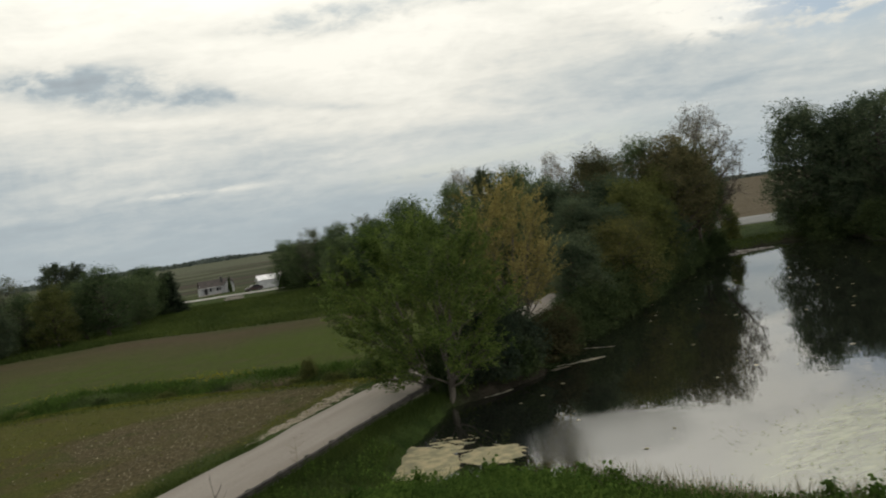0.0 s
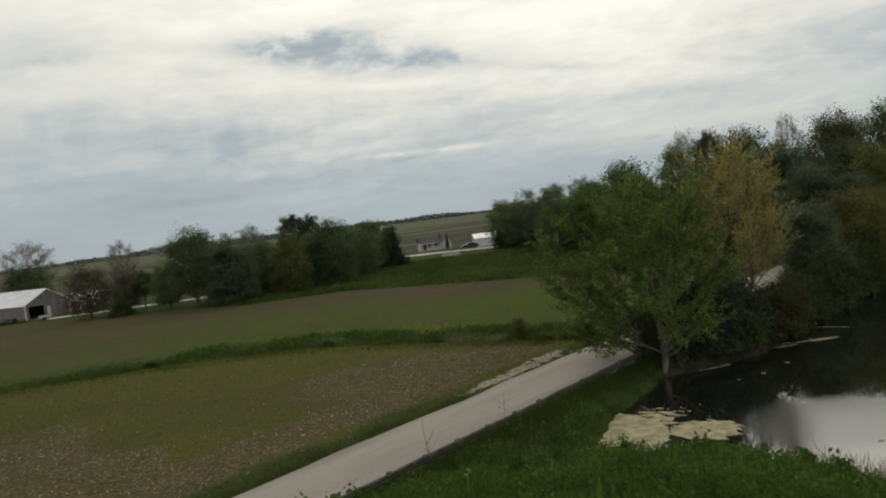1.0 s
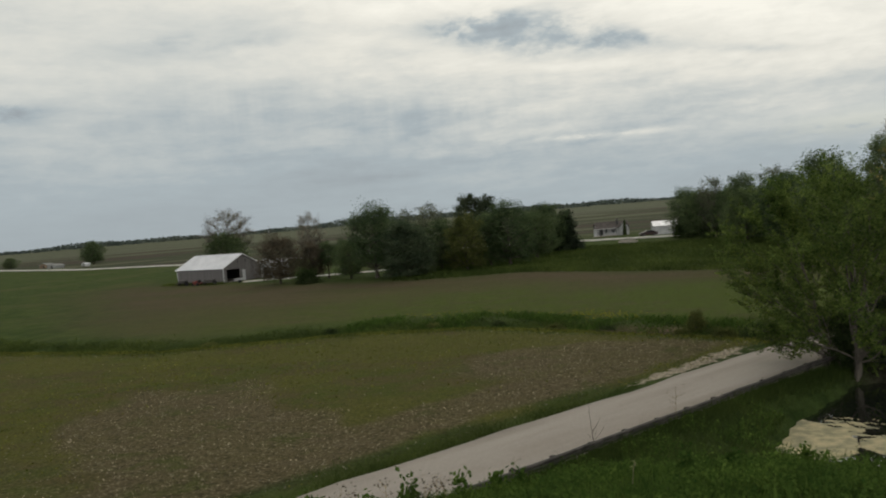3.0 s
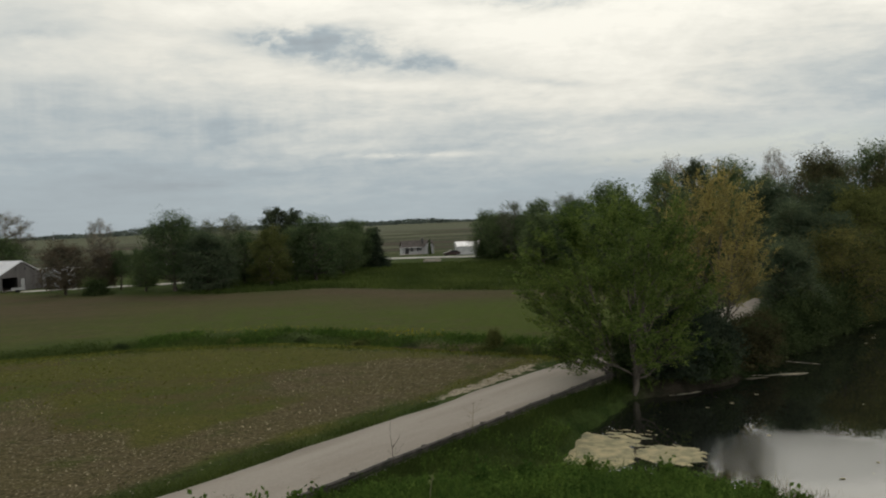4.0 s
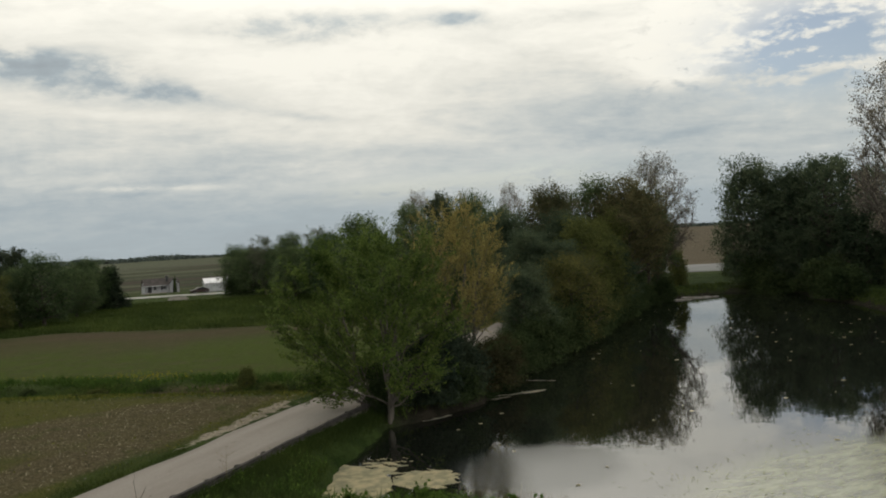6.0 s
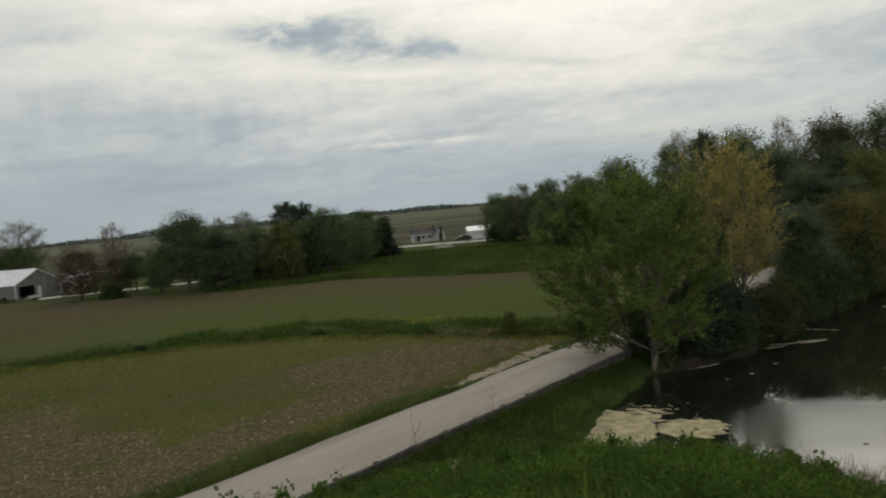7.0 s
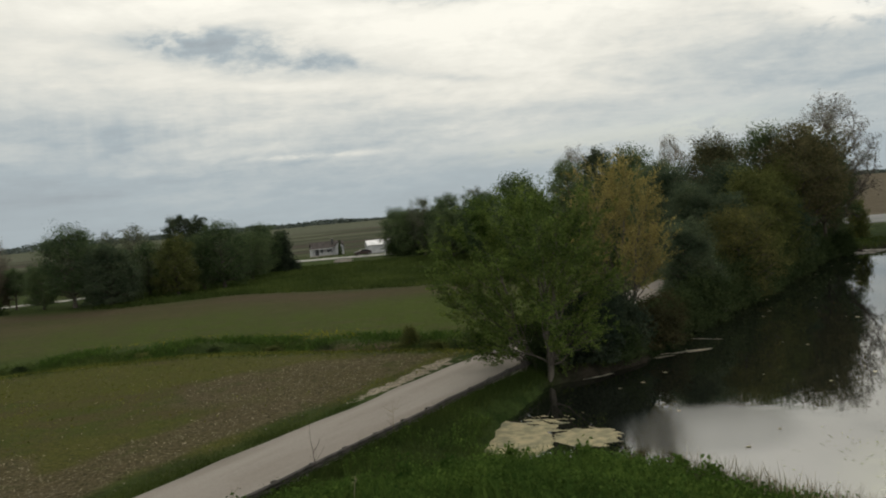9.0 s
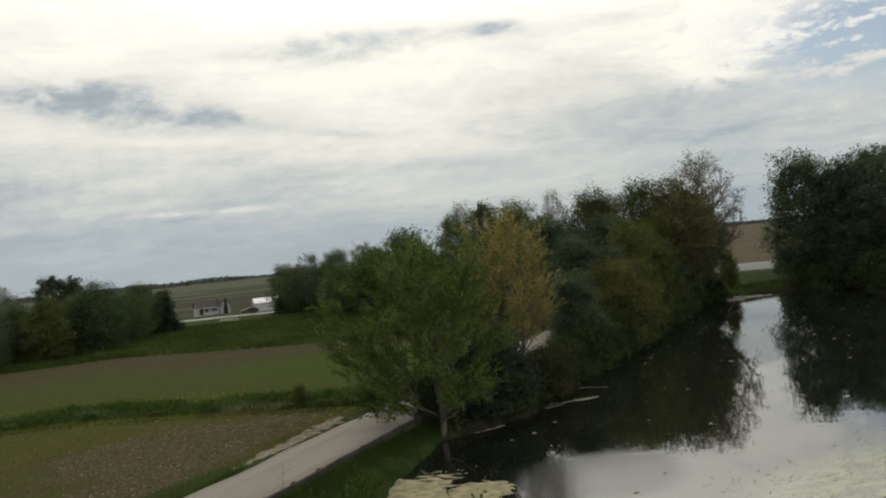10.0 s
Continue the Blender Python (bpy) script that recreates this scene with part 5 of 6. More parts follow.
BANK = [
    ("bank", 92.8, 90.8, 18.4, 11.2), ("bank", 95.0, 85.9, 16.6, 10.2), ("darkairy", 95.8, 80.1, 17.0, 10.8), ("darkairy", 100.7, 77.0, 16.4, 10.8),
    ("darkairy", 100.2, 83.9, 17.8, 10.8), ("bank", 95.0, 73.8, 11.5, 10.2), ("bank", 102.0, 90.9, 14.1, 10.2), ("bank", 91.7, 81.4, 7.7, 7.6),
    ("darkairy", 104.5, 69.2, 16.4, 11.4), ("bare", 78.5, 56.1, 24.2, 11.4), ("olive", 79.8, 55.4, 7.7, 7.6), ("bank", 96.8, 65.5, 12.8, 10.2),
]
for n, (kind, x, y, H, W) in enumerate(BANK):
    plant(kind, x, y, z_at(x, y) - 0.05, H * 1.01, W * 1.05, (n * 97 + 30) % 360, n % 2, "tall trees on the pond's bank")

FARM = [
    ("bare", -68.4, 187.9, 14.9, 12.0), ("dark", -67.2, 183.1, 9.7, 11.0), ("bare", -45.3, 174.2, 12.5, 6.0), ("brown", -41.0, 136.0, 8.8, 8.0),
    ("brown", -36.5, 141.0, 6.9, 5.6), ("shrub_dark", -35.1, 131.4, 2.8, 4.4), ("dark_high", -34.0, 141.9, 6.6, 4.4), ("dark_high", -32.0, 146.3, 6.8, 4.0),
    ("dark_stem", -23.5, 130.9, 12.4, 9.0), ("dark", -28.6, 134.9, 6.6, 5.6), ("airy", -24.3, 173.3, 11.4, 6.0), ("bank", -17.8, 126.8, 9.0, 8.6),
    ("airy", -16.4, 149.1, 11.7, 8.6), ("pine", -10.1, 164.7, 13.2, 6.6), ("pine", -6.6, 167.9, 12.8, 5.6), ("olive", -9.1, 133.7, 9.5, 7.0),
    ("dark", -2.2, 138.0, 11.1, 9.6), ("dark", 5.0, 164.9, 10.1, 8.4), ("spruce", 8.9, 167.8, 8.2, 6.0), ("dark", -13.8, 139.3, 8.8, 8.0),
    ("dark", 1.7, 165.0, 8.6, 7.0), ("dark", -19.5, 139.0, 8.6, 8.0), ("dark", -199.6, 369.5, 11.2, 11.5), ("dark", -284.6, 411.1, 11.5, 9.0),
    ("dark", -20.0, 133.5, 9.2, 8.0), ("dark", -5.5, 140.5, 9.4, 8.0), ("dark", 2.5, 152.0, 8.6, 8.0), ("dark", -216.0, 398.0, 7.5, 10.0), ("dark", -262.0, 402.0, 6.0, 9.0),
]
for n, (kind, x, y, H, W) in enumerate(FARM):
    plant(kind, x, y, z_at(x, y) - 0.05, H, W * 1.12, (n * 71 + 10) % 360, n % 3 if kind == "dark" else n % 2, "trees round the farmyard")

SHRUBS = [
    ("shrub_dark", 15.7, 43.4, 1.9, 2.4), ("shrub_dark", 17.0, 44.8, 2.6, 3.2), ("shrub_dark", 18.6, 46.2, 2.4, 3.0),
    ("shrub", 11.4, 57.9, 1.5, 1.6), ("shrub_rust", 24.4, 47.0, 3.0, 5.4), ("shrub_deep", 19.4, 44.0, 4.6, 4.4), ("shrub_deep", 17.7, 43.9, 3.2, 3.4), ("shrub_deep", 22.0, 45.4, 3.4, 4.0), ("shrub_dark", 18.4, 46.5, 3.0, 4.0), ("shrub_rust", 27.4, 50.6, 2.8, 4.2), ("shrub_dark", 30.8, 53.8, 2.6, 4.6),
    ("shrub_dark", 63.8, 83.4, 5.0, 6.0), ("shrub_dark", 61.8, 81.4, 5.0, 6.0), ("shrub_dark", 103.8, 106.2, 5.2, 4.8), ("shrub", 75.5, 91.0, 3.6, 3.0), ("shrub", 16.5, 51.8, 1.3, 3.0), ("shrub_deep", 21.8, 47.0, 4.0, 4.4),
    ("shrub_dark", 40.0, 62.0, 4.2, 6.0), ("shrub_dark", 48.0, 70.0, 4.6, 6.5), ("shrub_dark", 58.0, 78.6, 4.6, 7.0), ("shrub_dark", 36.0, 58.6, 4.2, 5.5),
    ("shrub_dark", 90.6, 87.0, 4.6, 8.4), ("shrub_dark", 87.6, 74.4, 4.6, 8.4), ("shrub_dark", 82.8, 67.8, 4.0, 7.2), ("shrub_dark", 44.5, 66.5, 4.6, 6.0), ("shrub_dark", 53.0, 74.0, 4.6, 6.5),
    ("shrub", 84.5, 98.0, 6.0, 3.6), ("shrub_dark", 36.2, 185.0, 4.0, 8.0), ("shrub_dark", 40.0, 176.0, 4.5, 9.0), ("shrub_dark", 43.0, 165.0, 4.5, 9.0), ("shrub_dark", 27.6, 226.0, 4.4, 1.2), ("shrub_dark", 33.2, 55.0, 3.6, 5.0), ("shrub_dark", 39.0, 60.0, 4.0, 5.5), ("shrub_dark", 43.0, 63.6, 4.0, 5.5), ("shrub_dark", 47.0, 67.2, 4.2, 5.5), ("shrub_dark", 51.0, 70.8, 4.2, 5.5), ("shrub_dark", 55.5, 74.8, 4.2, 6.0), ("shrub_dark", 60.0, 79.0, 4.2, 6.0), ("shrub_dark", 21.0, 44.0, 2.4, 3.6), ("shrub_dark", 28.2, 51.0, 2.2, 3.6), ("shrub_dark", 87.6, 82.2, 4.1, 7.2), ("shrub_dark", 94.2, 91.2, 5.2, 7.2), ("shrub", 12.5, 55.0, 0.9, 2.2), ("shrub", 8.4, 58.4, 0.6, 1.6), ("shrub_dark", 5.6, 61.0, 0.7, 1.8), ("shrub", 2.0, 64.2, 0.6, 2.0), ("shrub_dark", -2.5, 67.6, 0.7, 1.7), ("shrub", -8.0, 69.4, 0.6, 1.8), ("shrub_dark", -17.0, 69.8, 0.7, 1.6), ("shrub", -27.0, 67.4, 0.6, 2.2), ("shrub_dark", 14.4, 54.2, 1.1, 2.0), ("shrub", 10.2, 57.0, 0.7, 1.8), ("shrub_dark", 18.4, 52.4, 1.5, 3.0),
]
for n, (kind, x, y, H, W) in enumerate(SHRUBS):
    plant(kind, x, y, z_at(x, y) - 0.05, H, W, (n * 53) % 360, n % 2, "bushes of the banks and verges")


# overhanging bushes all along the wood's side of the pond
edge = POND[4:13]
run = np.concatenate([[0], np.cumsum(np.hypot(*np.diff(edge, axis=0).T))])
for n, d in enumerate(np.arange(6.0, run[-1], 2.6)):
    x, y = np.interp(d, run, edge[:, 0]) - 0.5 + 0.5 * math.sin(n * 2.1), np.interp(d, run, edge[:, 1]) + 0.5
    plant("shrub_dark", x, y, -0.1, 2.2 + 1.1 * abs(math.sin(n * 1.7)), 4.2 + 0.8 * math.sin(n * 2.9), (n * 61) % 360, n % 2, "bushes of the banks and verges")


def build_treeline():
    """Far woods on the skyline: too many to count."""
    rng = np.random.default_rng(12)
    vs, fs, n0 = [], [], 0
    az = np.radians(np.arange(-60, 75, 0.10))
    for a in az:
        for k in range(2):
            d = rng.uniform(1380, 1620)
            x, y = d * math.sin(a), d * math.cos(a)
            tall = 5.2 + 2.2 * math.sin(a * 23) + 1.6 * math.sin(a * 61 + 1) + rng.uniform(-1.2, 1.2)
            tall = max(tall * (1 + 1.1 * math.exp(-(((math.degrees(a) + 7) / 5.5) ** 2))), 2.0)
            m = 11
            c = np.stack([x + rng.normal(0, 2.2, m), y + rng.normal(0, 2.2, m), z_at(x, y) + rng.uniform(0.1, 1.0, m) * tall], -1)
            v, f = leaf_quads(rng, c, 5.0)
            vs.append(v)
            fs.append(f + n0)
            n0 += len(v)
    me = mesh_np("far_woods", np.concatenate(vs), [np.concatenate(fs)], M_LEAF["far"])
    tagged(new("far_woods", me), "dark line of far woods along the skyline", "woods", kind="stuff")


build_treeline()


# ---- grass, weeds and litter ----
def blades(rng, p, tall, wide, lean=0.35, plain=False):
    """Bent blades standing at the points p; plain ones are a single long triangle."""
    n = len(p)
    ang = rng.uniform(0, 2 * np.pi, n)
    side = np.stack([np.cos(ang), np.sin(ang), 0 * ang], -1)
    off = rng.normal(size=(n, 3)) * [1, 1, 0] * lean
    h = (tall * rng.uniform(0.5, 1.25, n))[:, None]
    w = (wide * rng.uniform(0.6, 1.3, n))[:, None]
    mid = p + off * h * 0.35 + [0, 0, 0.6] * h
    tip = p + off * h + [0, 0, 1.0] * h
    if plain:
        return np.stack([p - side * w, p + side * w, tip], 1).reshape(-1, 3), np.zeros((0, 4), int), np.arange(n * 3).reshape(n, 3)
    v = np.stack([p - side * w, p + side * w, mid + side * w * 0.7, mid - side * w * 0.7, tip], 1).reshape(-1, 3)
    b = (np.arange(n) * 5)[:, None]
    return v, b + [0, 1, 2, 3], b + [3, 2, 4]


def scatter(name, rng, x, y, tall, wide, material, label, category, lean=0.35, sink=0.02):
    p = np.stack([x, y, land(x, y) - sink], -1)
    v, q, t = blades(rng, p, tall, wide, lean, float(np.hypot(x, y).min()) > 12)
    me = mesh_np(name, v, [q, t], material)
    return tagged(new(name, me), label, category, kind="stuff")


def polar(rng, n, r0, r1, a0, a1):
    r = np.sqrt(rng.uniform(r0 * r0, r1 * r1, n))
    a = np.radians(rng.uniform(a0, a1, n))
    return r * np.sin(a), r * np.cos(a)


def clumped(rng, x, y, s, keep):
    k = ripple(x, y, s) + rng.normal(0, 0.18, len(x))
    m = k > np.quantile(k, 1 - keep)
    return x[m], y[m]


rng = np.random.default_rng(21)
x, y = polar(rng, 86000, 3.8, 9.4, -34, 62)
scatter("grass", rng, x, y, rng.choice([0.08, 0.13, 0.20], len(x), p=[0.52, 0.38, 0.10]), 0.005, M_GRASS, "lush green grass on the hill's edge", "grass", 0.5)
x, y = polar(rng, 14000, 5.0, 9.2, -34, 62)
x, y = clumped(rng, x, y, 0.5, 0.45)
scatter("broad_weeds", rng, x, y, 0.13, 0.014, M_GRASS, "broad-leafed green weeds among the grass", "weeds", 0.9)
x, y = polar(rng, 60000, 3.6, 9.2, -34, 62)
x, y = clumped(rng, x, y, 0.35, 0.65)
c = np.stack([x, y, land(x, y) + rng.uniform(0.02, 0.15, len(x))], -1)
v, f = leaf_quads(rng, c, 0.042, flat=0.9)
tagged(new("ground_leaves", mesh_np("ground_leaves", v, [f], M_GRASS)), "small green leaves of low weeds on the hill", "weeds", kind="stuff")
x, y = polar(rng, 60000, 19, 37, -30, 40)
k = (y - x < 27.6) & (pond_distance(x, y) > 0.1)
x, y = x[k], y[k]
scatter("grass", rng, x, y, 0.36, 0.016, M_RANK, "rank green grass on the bank below the hill", "grass", 0.5)
# leafy clumps on the bank between the hill and the rail
x, y = polar(rng, 30000, 17, 37, -30, 40)
k = (y - x < 27.7) & (pond_distance(x, y) > 0.2)
x, y = clumped(rng, x[k], y[k], 0.8, 0.42)
scatter("tall_weeds", rng, x, y, rng.uniform(0.25, 0.62, len(x)), 0.022, M_GRASS, "leafy green weeds in clumps on the bank", "weeds", 0.6)
c = np.stack([x, y, land(x, y) + rng.uniform(0.2, 0.5, len(x))], -1)
v, f = leaf_quads(rng, c, 0.10, flat=0.9)
tagged(new("bank_leaves", mesh_np("bank_leaves", v, [f], M_GRASS)), "broad green leaves of weeds on the bank", "weeds", kind="stuff")
# verge along the far side of the lane
s = rng.uniform(-30, 30, 26000)
o = np.abs(rng.normal(0, 0.8, 26000)) + 0.15
x, y = s - (ROAD_MID / 2 + o / math.sqrt(2)) - ROAD_HALF / math.sqrt(2), s + (ROAD_MID / 2 + o / math.sqrt(2)) + ROAD_HALF / math.sqrt(2)
k = ~((x > 5) & (x < 13) & (o < 1.6))
x, y = clumped(rng, x[k], y[k], 1.3, 0.7)
scatter("grass", rng, x, y, 0.22, 0.015, M_RANK, "rough grass verge along the lane", "grass", 0.5)
# tall grass under the guard rail
s = rng.uniform(-14, 26, 22000)
o = np.abs(rng.normal(0, 0.5, len(s))) - 0.1
x, y = s + o / math.sqrt(2), s + 27.85 - o / math.sqrt(2)
scatter("grass", rng, x, y, 0.44, 0.018, M_RANK, "tall rough grass under the guard rail", "grass", 0.4)
# ditch
x = rng.uniform(-100, 15, 42000)
y = np.interp(x, *DITCH) + rng.normal(0, 1.7, len(x))
scatter("grass", rng, x, y, rng.uniform(0.12, 0.42, len(x)) * (0.8 + 0.9 * ripple(x, y, 3.0)), 0.045, M_RANK, "tall dark green grass in the field ditch", "grass", 1.0)
x = rng.uniform(-50, 16, 9000)
y = np.interp(x, *DITCH) - 2.6 + rng.normal(0, 0.9, len(x))
scatter("grass", rng, x, y, 0.20, 0.035, M_TUFT, "yellowish grass edging the ditch", "grass", 0.5)
x = rng.uniform(-16, 17, 16000)
y = np.interp(x, *DITCH) + rng.uniform(-1.2, 6.5, len(x))
x, y = clumped(rng, x, y, 1.5, 0.4)
scatter("tall_weeds", rng, x, y, rng.uniform(0.2, 0.6, len(x)), 0.05, M_GRASS, "rank clumps of weeds along the field ditch", "weeds", 0.8)
x = rng.normal(7.5, 3.6, 2600)
y = np.interp(x, *DITCH) - 0.6 + rng.normal(0, 0.8, len(x))
x, y = clumped(rng, x, y, 1.1, 0.5)
scatter("dead_weeds", rng, x, y, 0.30, 0.03, M_LEAF["brown"], "rusty brown dead weeds in the field ditch", "weeds", 0.7)
# yellow flowers past the ditch
x = np.concatenate([rng.normal(6.0, 2.6, 240), rng.normal(-5, 5, 130)])
y = np.interp(x, *DITCH) + 7.0 + rng.normal(0, 1.5, len(x))
scatter("yellow_flowers", rng, x, y, 0.20, 0.04, M_FLOWER, "yellow mustard flowers in the grass past the ditch", "flowers", 0.6)
# stubble field: green weeds and pale litter
x, y = rng.uniform(-70, 16, 90000), rng.uniform(8, 72, 90000)
k = (y - x > 36.5) & (y < np.interp(x, *DITCH) - 3.0)
x, y = x[k], y[k]
wx, wy = clumped(rng, x[:40000], y[:40000], 7.0, 0.62)
wx, wy = clumped(rng, wx, wy, 0.45, 0.72)
k = rng.uniform(0, 1, len(wx)) > 0.85 * bare_soil_share(wx, wy)
wx, wy = wx[k], wy[k]
c = np.stack([wx, wy, land(wx, wy) + 0.05], -1)
v, f = leaf_quads(rng, c, 0.13, flat=1.3)
tagged(new("field_weeds", mesh_np("field_weeds", v, [f], M_TUFT)), "low yellowish weeds over the stubble field", "weeds", kind="stuff")
lx, ly = x[40000:66000], y[40000:66000]
k = rng.uniform(0, 1, len(lx)) < 0.12 + 0.9 * bare_soil_share(lx, ly)
lx, ly = lx[k], ly[k]
c = np.stack([lx, ly, land(lx, ly) + 0.03], -1)
v, f = leaf_quads(rng, c, 0.09, flat=1.6)
tagged(new("stalk_litter", mesh_np("stalk_litter", v, [f], M_STRAW)), "pale dry corn stalk litter on the field", "stalk litter", kind="stuff")
# rough grass between the tilled field and the far road
x = rng.uniform(-20, 60, 50000)
lo, hi = np.interp(x, *FAR_EDGE), np.interp(x, *FAR_ROAD)
y = lo + 1 + (hi - lo - 26) * rng.uniform(0, 1, len(x)) ** 1.2
scatter("grass", rng, x, y, 0.55, 0.07, M_RANK, "rank green grass before the gravel road", "grass", 0.4)
x, y = clumped(rng, x[:14000], y[:14000], 6.0, 0.4)
scatter("tall_weeds", rng, x, y, 0.75, 0.07, M_RANK, "tall dull green weeds before the gravel road", "weeds", 0.5)
# rough grass along the barn
t = rng.uniform(-1, 15.5, 2600)
o = rng.normal(1.6, 0.7, len(t))
x, y = -55.8 - 0.855 * t - 0.52 * o, 149.5 + 0.52 * t - 0.855 * o
scatter("grass", rng, x, y, 0.42, 0.07, M_RANK, "rough grass along the barn wall", "grass", 0.5)
# dry reeds on the hill's edge over the pond
x, y = polar(rng, 2400, 7.8, 9.2, 29, 56)
scatter("dry_reeds", rng, x, y, 0.30, 0.0035, M_DRY, "thin dry tan reeds on the hill's edge", "reeds", 0.25)
# grass below the trees of the far bank
x, y = rng.uniform(14, 90, 60000), rng.uniform(40, 100, 60000)
p = pond_distance(x, y)
k = (p > 0.05) & (p < 5.0) & (np.abs(y - x - ROAD_MID) > 4.4)
scatter("grass", rng, x[k], y[k], 0.5, 0.05, M_RANK, "rough grass along the far bank of the pond", "grass", 0.5)


# ---- single weeds on the hill's edge and by the rail ----
def weed(x, y, tall, seed, kind, label):
    r = np.random.default_rng(seed)
    root = thing("weed", pose(x, y, z_at(x, y) - 0.02, 0, 0, seed * 40), label, "weed", "weeds on the hill's edge")
    vs, fs = [], []
    lean = r.normal(0, 0.12, 2)
    t = np.linspace(0, 1, 6)
    stem = np.stack([lean[0] * tall * t ** 1.6, lean[1] * tall * t ** 1.6, tall * t], -1)
    thick = max(0.005, 0.009 * tall)
    tube(vs, fs, stem, thick * (1.1 - 0.8 * t), 5)
    ends = []
    for k in range(7):
        q = r.uniform(0.3, 0.95) if kind != "spike" else r.uniform(0.6, 0.98)
        p0 = np.array([np.interp(q, t, stem[:, i]) for i in range(3)])
        a = r.uniform(0, 6.28)
        p1 = p0 + tall * (r.uniform(0.12, 0.3) if kind != "spike" else 0.06) * np.array([math.cos(a), math.sin(a), r.uniform(0.5, 1.3)])
        tube(vs, fs, [p0, (p0 + p1) / 2 + [0, 0, -0.02 * tall], p1], [thick * 0.55, thick * 0.4, thick * 0.25], 3)
        ends.append(p1)
    ends.append(stem[-1])
    bark = M_DRY if kind in ("dry", "spike") else (M_BARK if kind == "twig" else M_GRASS)
    new("stem", mesh_np("stem", np.concatenate(vs), [np.concatenate(fs)], bark)).parent = root
    if kind != "twig":
        ends = np.array(ends)
        per = {"leafy": 9, "dry": 3, "spike": 4}[kind]
        c = np.repeat(ends, per, 0) + r.normal(0, 0.035 if kind != "spike" else 0.012, (len(ends) * per, 3)) * [1, 1, 1.4]
        if kind == "leafy":
            c = np.concatenate([c, np.stack([np.interp(r.uniform(0.1, 0.9, 24), t, stem[:, i]) for i in range(3)], -1) + r.normal(0, 0.03, (24, 3))])
        v, f = leaf_quads(r, c, {"leafy": 0.055, "dry": 0.03, "spike": 0.014}[kind])
        mat = {"leafy": M_GRASS, "dry": M_LEAF["brown"], "spike": M_ALGAE_GREEN}[kind]
        new("leaves", mesh_np("leaves", v, [f], mat)).parent = root
    return root


WEEDS = [  # azimuth, distance, height, kind
    (-17.0, 7.4, 0.36, "leafy"), (-16.2, 7.3, 0.30, "leafy"), (-14.5, 7.6, 0.36, "dry"), (-13.2, 7.7, 0.30, "dry"), (-11.0, 7.8, 0.34, "dry"), (-8.3, 7.8, 0.30, "dry"),
    (-7.4, 7.9, 0.33, "dry"), (-6.6, 7.9, 0.26, "dry"), (-3.0, 7.9, 0.16, "leafy"), (-1.5, 7.9, 0.18, "leafy"), (-9.6, 7.8, 0.24, "leafy"), (-8.9, 7.9, 0.30, "leafy"), (-5.6, 7.8, 0.20, "leafy"), (-12.0, 7.6, 0.22, "leafy"), (-18.4, 7.5, 0.28, "leafy"), (9.8, 7.9, 0.16, "leafy"), (6.2, 7.2, 0.28, "spike"), (13.0, 8.0, 0.14, "leafy"),
    (29.0, 8.0, 0.15, "leafy"), (31.0, 8.0, 0.19, "leafy"), (17.6, 8.0, 0.15, "leafy"), (22.5, 8.0, 0.14, "leafy"), (44.5, 7.9, 0.24, "leafy"), (47.0, 7.9, 0.20, "leafy"), (-24, 7.6, 0.3, "dry"), (-20, 7.5, 0.3, "leafy"),
]
WEED_LABELS = {"leafy": "leafy green weed standing above the grass", "dry": "dry brown seed head weed in the grass", "spike": "pale flowering weed spike in the grass", "twig": "bare brown twig sapling beside the guard rail"}
for n, (a, d, h, kind) in enumerate(WEEDS):
    weed(d * math.sin(radians(a)), d * math.cos(radians(a)), h, n + 1, kind, WEED_LABELS[kind])
weed(5.55, 33.4, 1.55, 31, "dry", "tall dry weed stalk beside the guard rail")
weed(2.0, 29.9, 1.7, 32, "twig", WEED_LABELS["twig"])
weed(-0.8, 27.0, 0.9, 33, "dry", "dry weed stalk beside the guard rail")


# ---- on the pond ----
def flakes(name, rng, x, y, size, material, label, z=0.006):
    """Thin floating flakes, each a six-sided patch."""
    n = len(x)
    k = 6
    a = np.arange(k) * 2 * np.pi / k
    rad = size * rng.uniform(0.4, 1.2, (n, 1)) * rng.uniform(0.7, 1.3, (n, k))
    v = np.stack([x[:, None] + rad * np.cos(a), y[:, None] + rad * np.sin(a), z + rng.uniform(0, 0.02, (n, 1)) + 0 * rad], -1).reshape(-1, 3)
    me = mesh_np(name, v, [np.arange(n * k).reshape(n, k)], material)
    return tagged(new(name, me), label, "algae", kind="stuff")


def mat(name, x0, x1, y0, y1, keep, material, label, step=0.075):
    """A thin floating sheet, torn where keep(x, y) is not above nothing, and laid in small cells."""
    xs, ys = np.arange(x0, x1, step), np.arange(y0, y1, step)
    X, Y = np.meshgrid(xs, ys, indexing="ij")
    r = np.random.default_rng(9)
    X, Y = X + r.uniform(-0.3, 0.3, X.shape) * step, Y + r.uniform(-0.3, 0.3, X.shape) * step
    Z = 0.010 + 0.004 * ripple(X, Y, 0.3)
    i, j = np.meshgrid(np.arange(len(xs) - 1), np.arange(len(ys) - 1), indexing="ij")
    a = (i * len(ys) + j).ravel()
    f = np.stack([a, a + len(ys), a + len(ys) + 1, a + 1], -1)
    cx, cy = X.ravel()[f].mean(1), Y.ravel()[f].mean(1)
    f = f[(keep(cx, cy) > 0) & (pond_distance(cx, cy) < 0.6)]
    me = mesh_np(name, np.stack([X, Y, Z], -1).reshape(-1, 3), [f], material)
    return tagged(new(name, me), label, "algae", kind="stuff")


rng = np.random.default_rng(77)


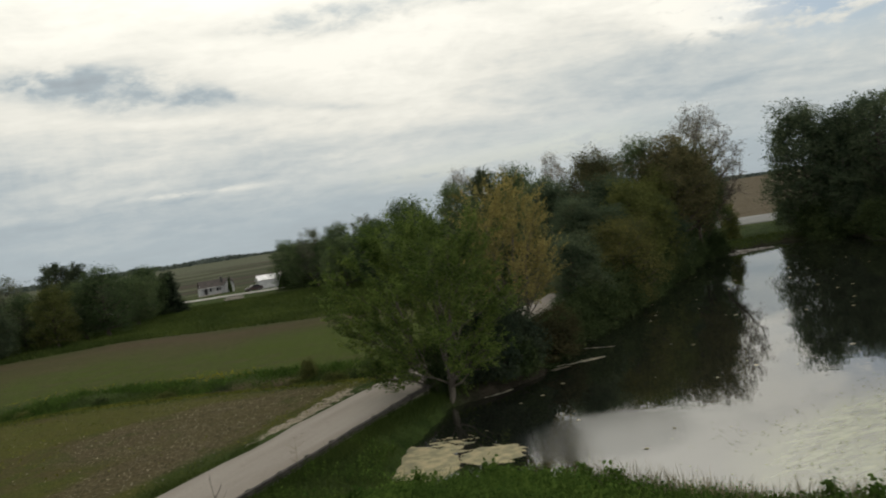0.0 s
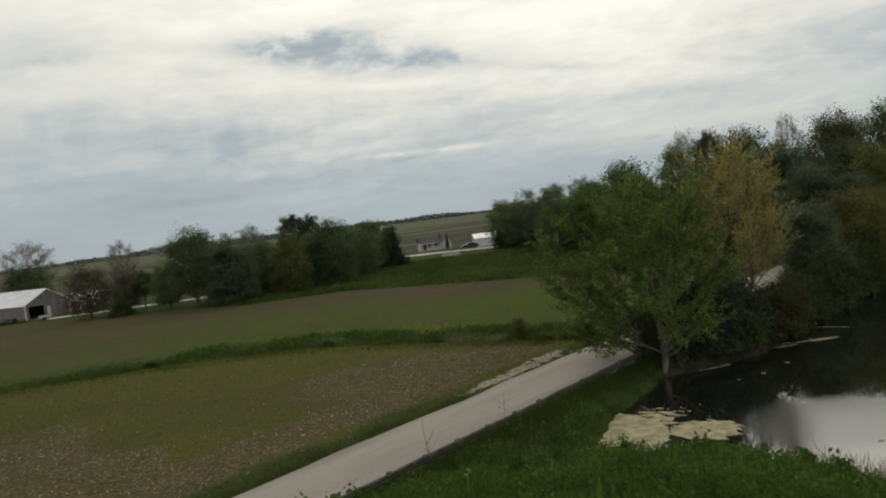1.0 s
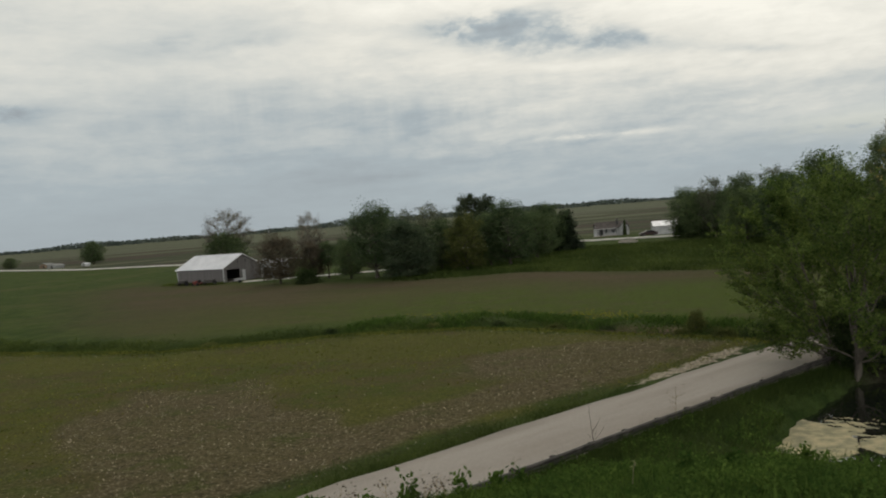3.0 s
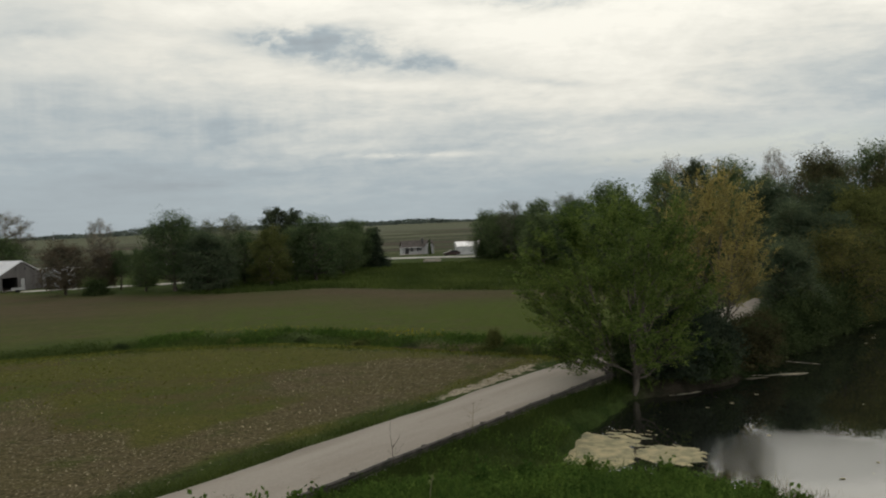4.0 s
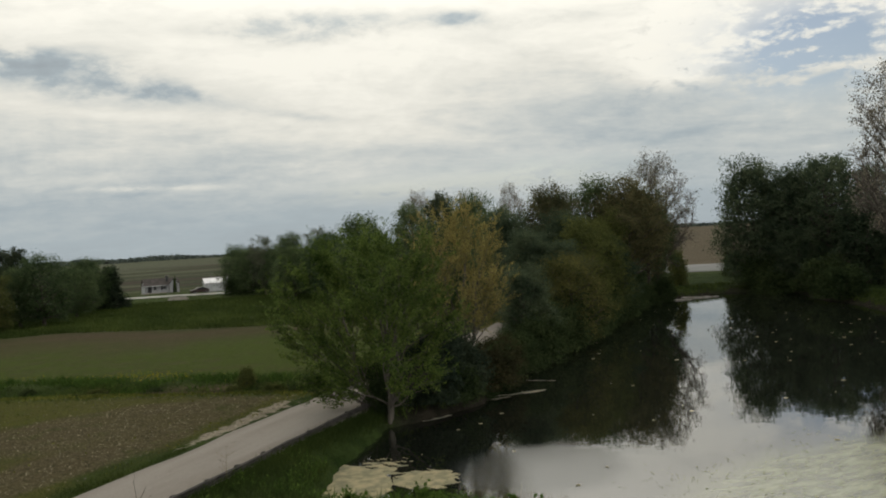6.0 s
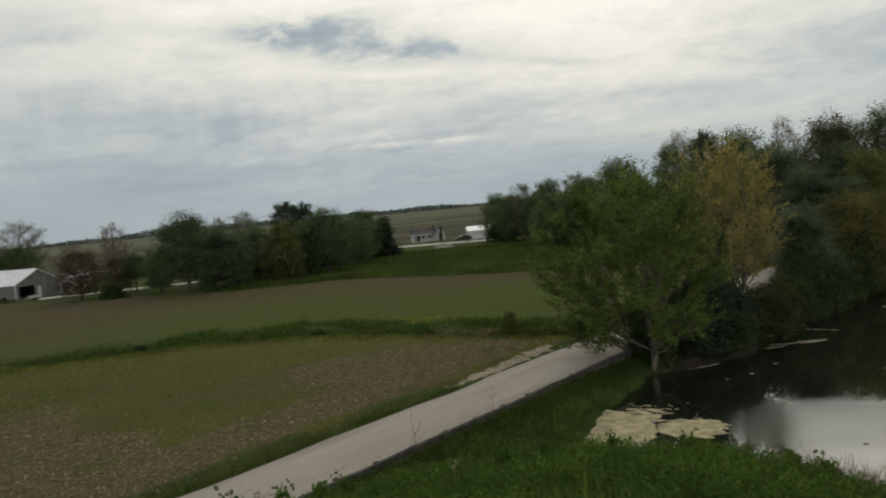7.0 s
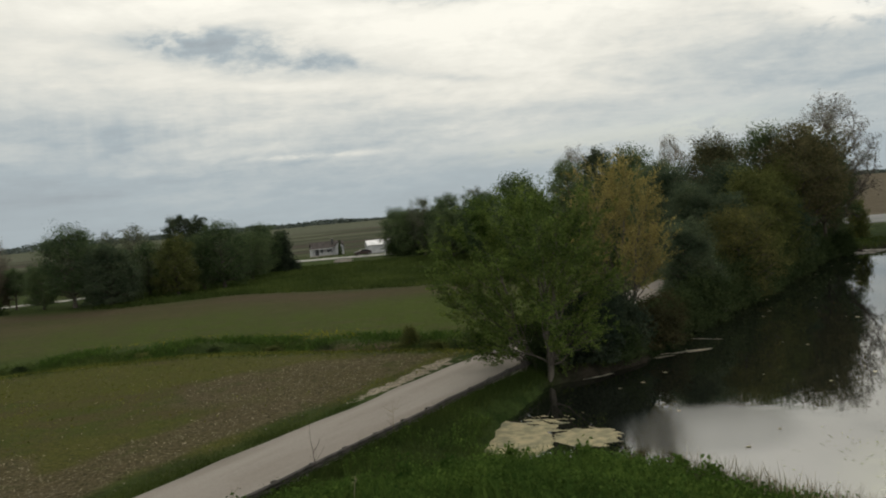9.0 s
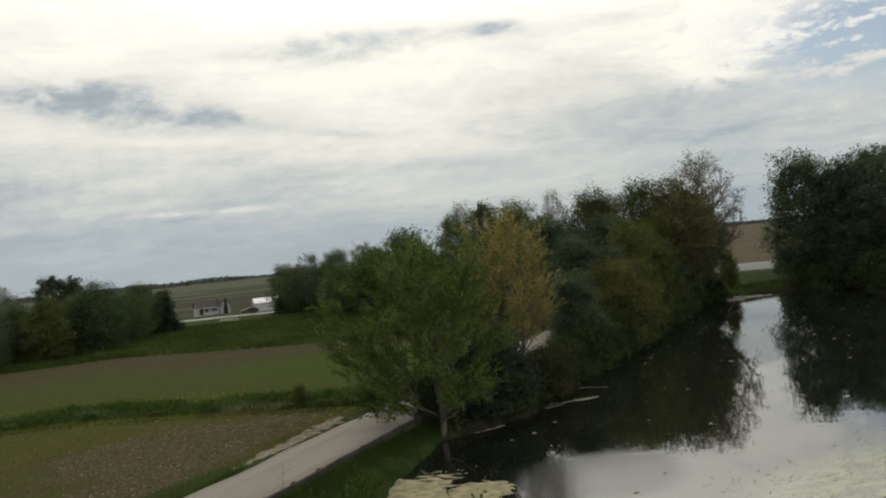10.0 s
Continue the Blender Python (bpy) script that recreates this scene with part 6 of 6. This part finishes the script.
def corner_mat(x, y):
    """Whole in the corner of the pond, torn into streaks further out, with a larger scrap at its end."""
    u, w = (x - y + 22.0) / math.sqrt(2), (x + y - 45.5) / math.sqrt(2)
    tear = 0.5 * ripple(u * 0.7, w * 2.0, 0.22) + 0.35 * ripple(u, w, 0.75) + 0.25 * ripple(u * 1.4 + 3, w * 3.0, 0.12)
    whole = 1.0 - np.hypot((x - 10.5) / 1.8, (y - 33.8) / 3.0)
    scrap = 0.75 - np.hypot((x - 13.5) / 1.7, (y - 32.0) / 2.0)
    thin = 0.25 - 0.45 * np.hypot((x - 12.6) / 1.9, (y - 35.0) / 1.9)
    return np.maximum(np.maximum(whole + 0.12 * tear, scrap + 0.45 * tear), thin + 1.1 * tear - 0.12)


mat("algae", 7.5, 16.5, 28.0, 39.0, corner_mat, M_ALGAE, "cream coloured algae mat in the pond's corner")
x, y = rng.uniform(17, 40, 30000), rng.uniform(14, 34, 30000)
k = (np.hypot((x - 27) / 9, (y - 22.5) / 5.5) + 0.45 * ripple(x, y, 1.6) + rng.normal(0, 0.16, len(x)) < 0.95) & (pond_distance(x, y) < -0.3)
k &= rng.uniform(0, 1, len(x)) < 0.12
flakes("algae", rng, x[k], y[k], 0.035, M_ALGAE_GREEN, "yellow-green algae drifting on the pond")
x, y = rng.uniform(18, 70, 900), rng.uniform(24, 80, 900)
k = (pond_distance(x, y) < -1.0) & (rng.uniform(0, 1, 900) < 0.16)
flakes("floating_leaves", rng, x[k], y[k], 0.14, M_ALGAE, "scattered pale leaves floating on the pond")


def log(x, y, turn, length, r0, seed):
    g = np.random.default_rng(seed)
    root = thing("log", pose(x, y, 0.02, 0, 0, turn), "bleached fallen log lying at the water's edge", "log", "logs at the bank")
    t = np.linspace(0, 1, 9)
    pts = np.stack([length * (t - 0.5), g.normal(0, 0.05, 9), g.normal(0.02, 0.02, 9)], -1)
    vs, fs = [], []
    tube(vs, fs, pts, r0 * (1 - 0.6 * t) * g.uniform(0.85, 1.15, 9), 9)
    new("stem", mesh_np("stem", np.concatenate(vs), [np.concatenate(fs)], M_LOG)).parent = root
    for q in (0.4, 0.7):
        vs, fs = [], []
        p = pts[int(q * 8)]
        tube(vs, fs, [p, p + [0.2, g.uniform(-0.4, 0.4), 0.25]], [r0 * 0.35, r0 * 0.15], 5)
        new("branch_stub", mesh_np("branch_stub", np.concatenate(vs), [np.concatenate(fs)], M_LOG)).parent = root


log(78.2, 87.6, -25, 6.5, 0.20, 4)
log(74.6, 87.0, -40, 4.0, 0.16, 5)


def reed_litter(x, y):
    """Feathery drifts of pale litter lying out from the bank, level with it."""
    tear = 0.6 * ripple(x * 0.5, y * 2.4, 0.22) + 0.4 * ripple(x, y * 1.6, 0.6)
    out = np.full(x.shape, -1.0)
    for cx, cy, rx, ry, turn in ((29.4, 48.6, 1.5, 0.16, -0.85), (26.4, 45.6, 2.0, 0.34, -0.15), (24.2, 45.2, 1.3, 0.4, 0.0), (21.4, 44.2, 1.3, 0.25, 0.1), (19.0, 42.6, 1.4, 0.25, 0.2)):
        u = (x - cx) * math.cos(turn) + (y - cy) * math.sin(turn)
        w = (y - cy) * math.cos(turn) - (x - cx) * math.sin(turn)
        out = np.maximum(out, 0.8 - np.hypot(u / rx, w / ry))
    return out + 0.9 * tear


mat("driftwood", 16, 33, 40, 53, reed_litter, M_LITTER, "pale reed litter floating off the bank", step=0.06)
strip("gravel_lot", [(100, 150), (116, 138), (130, 126), (146, 112)], 15.0, 1.3, M_LOT, "dull gravel lot beyond the pond", lift=0.10, follow=True, step=2.0)
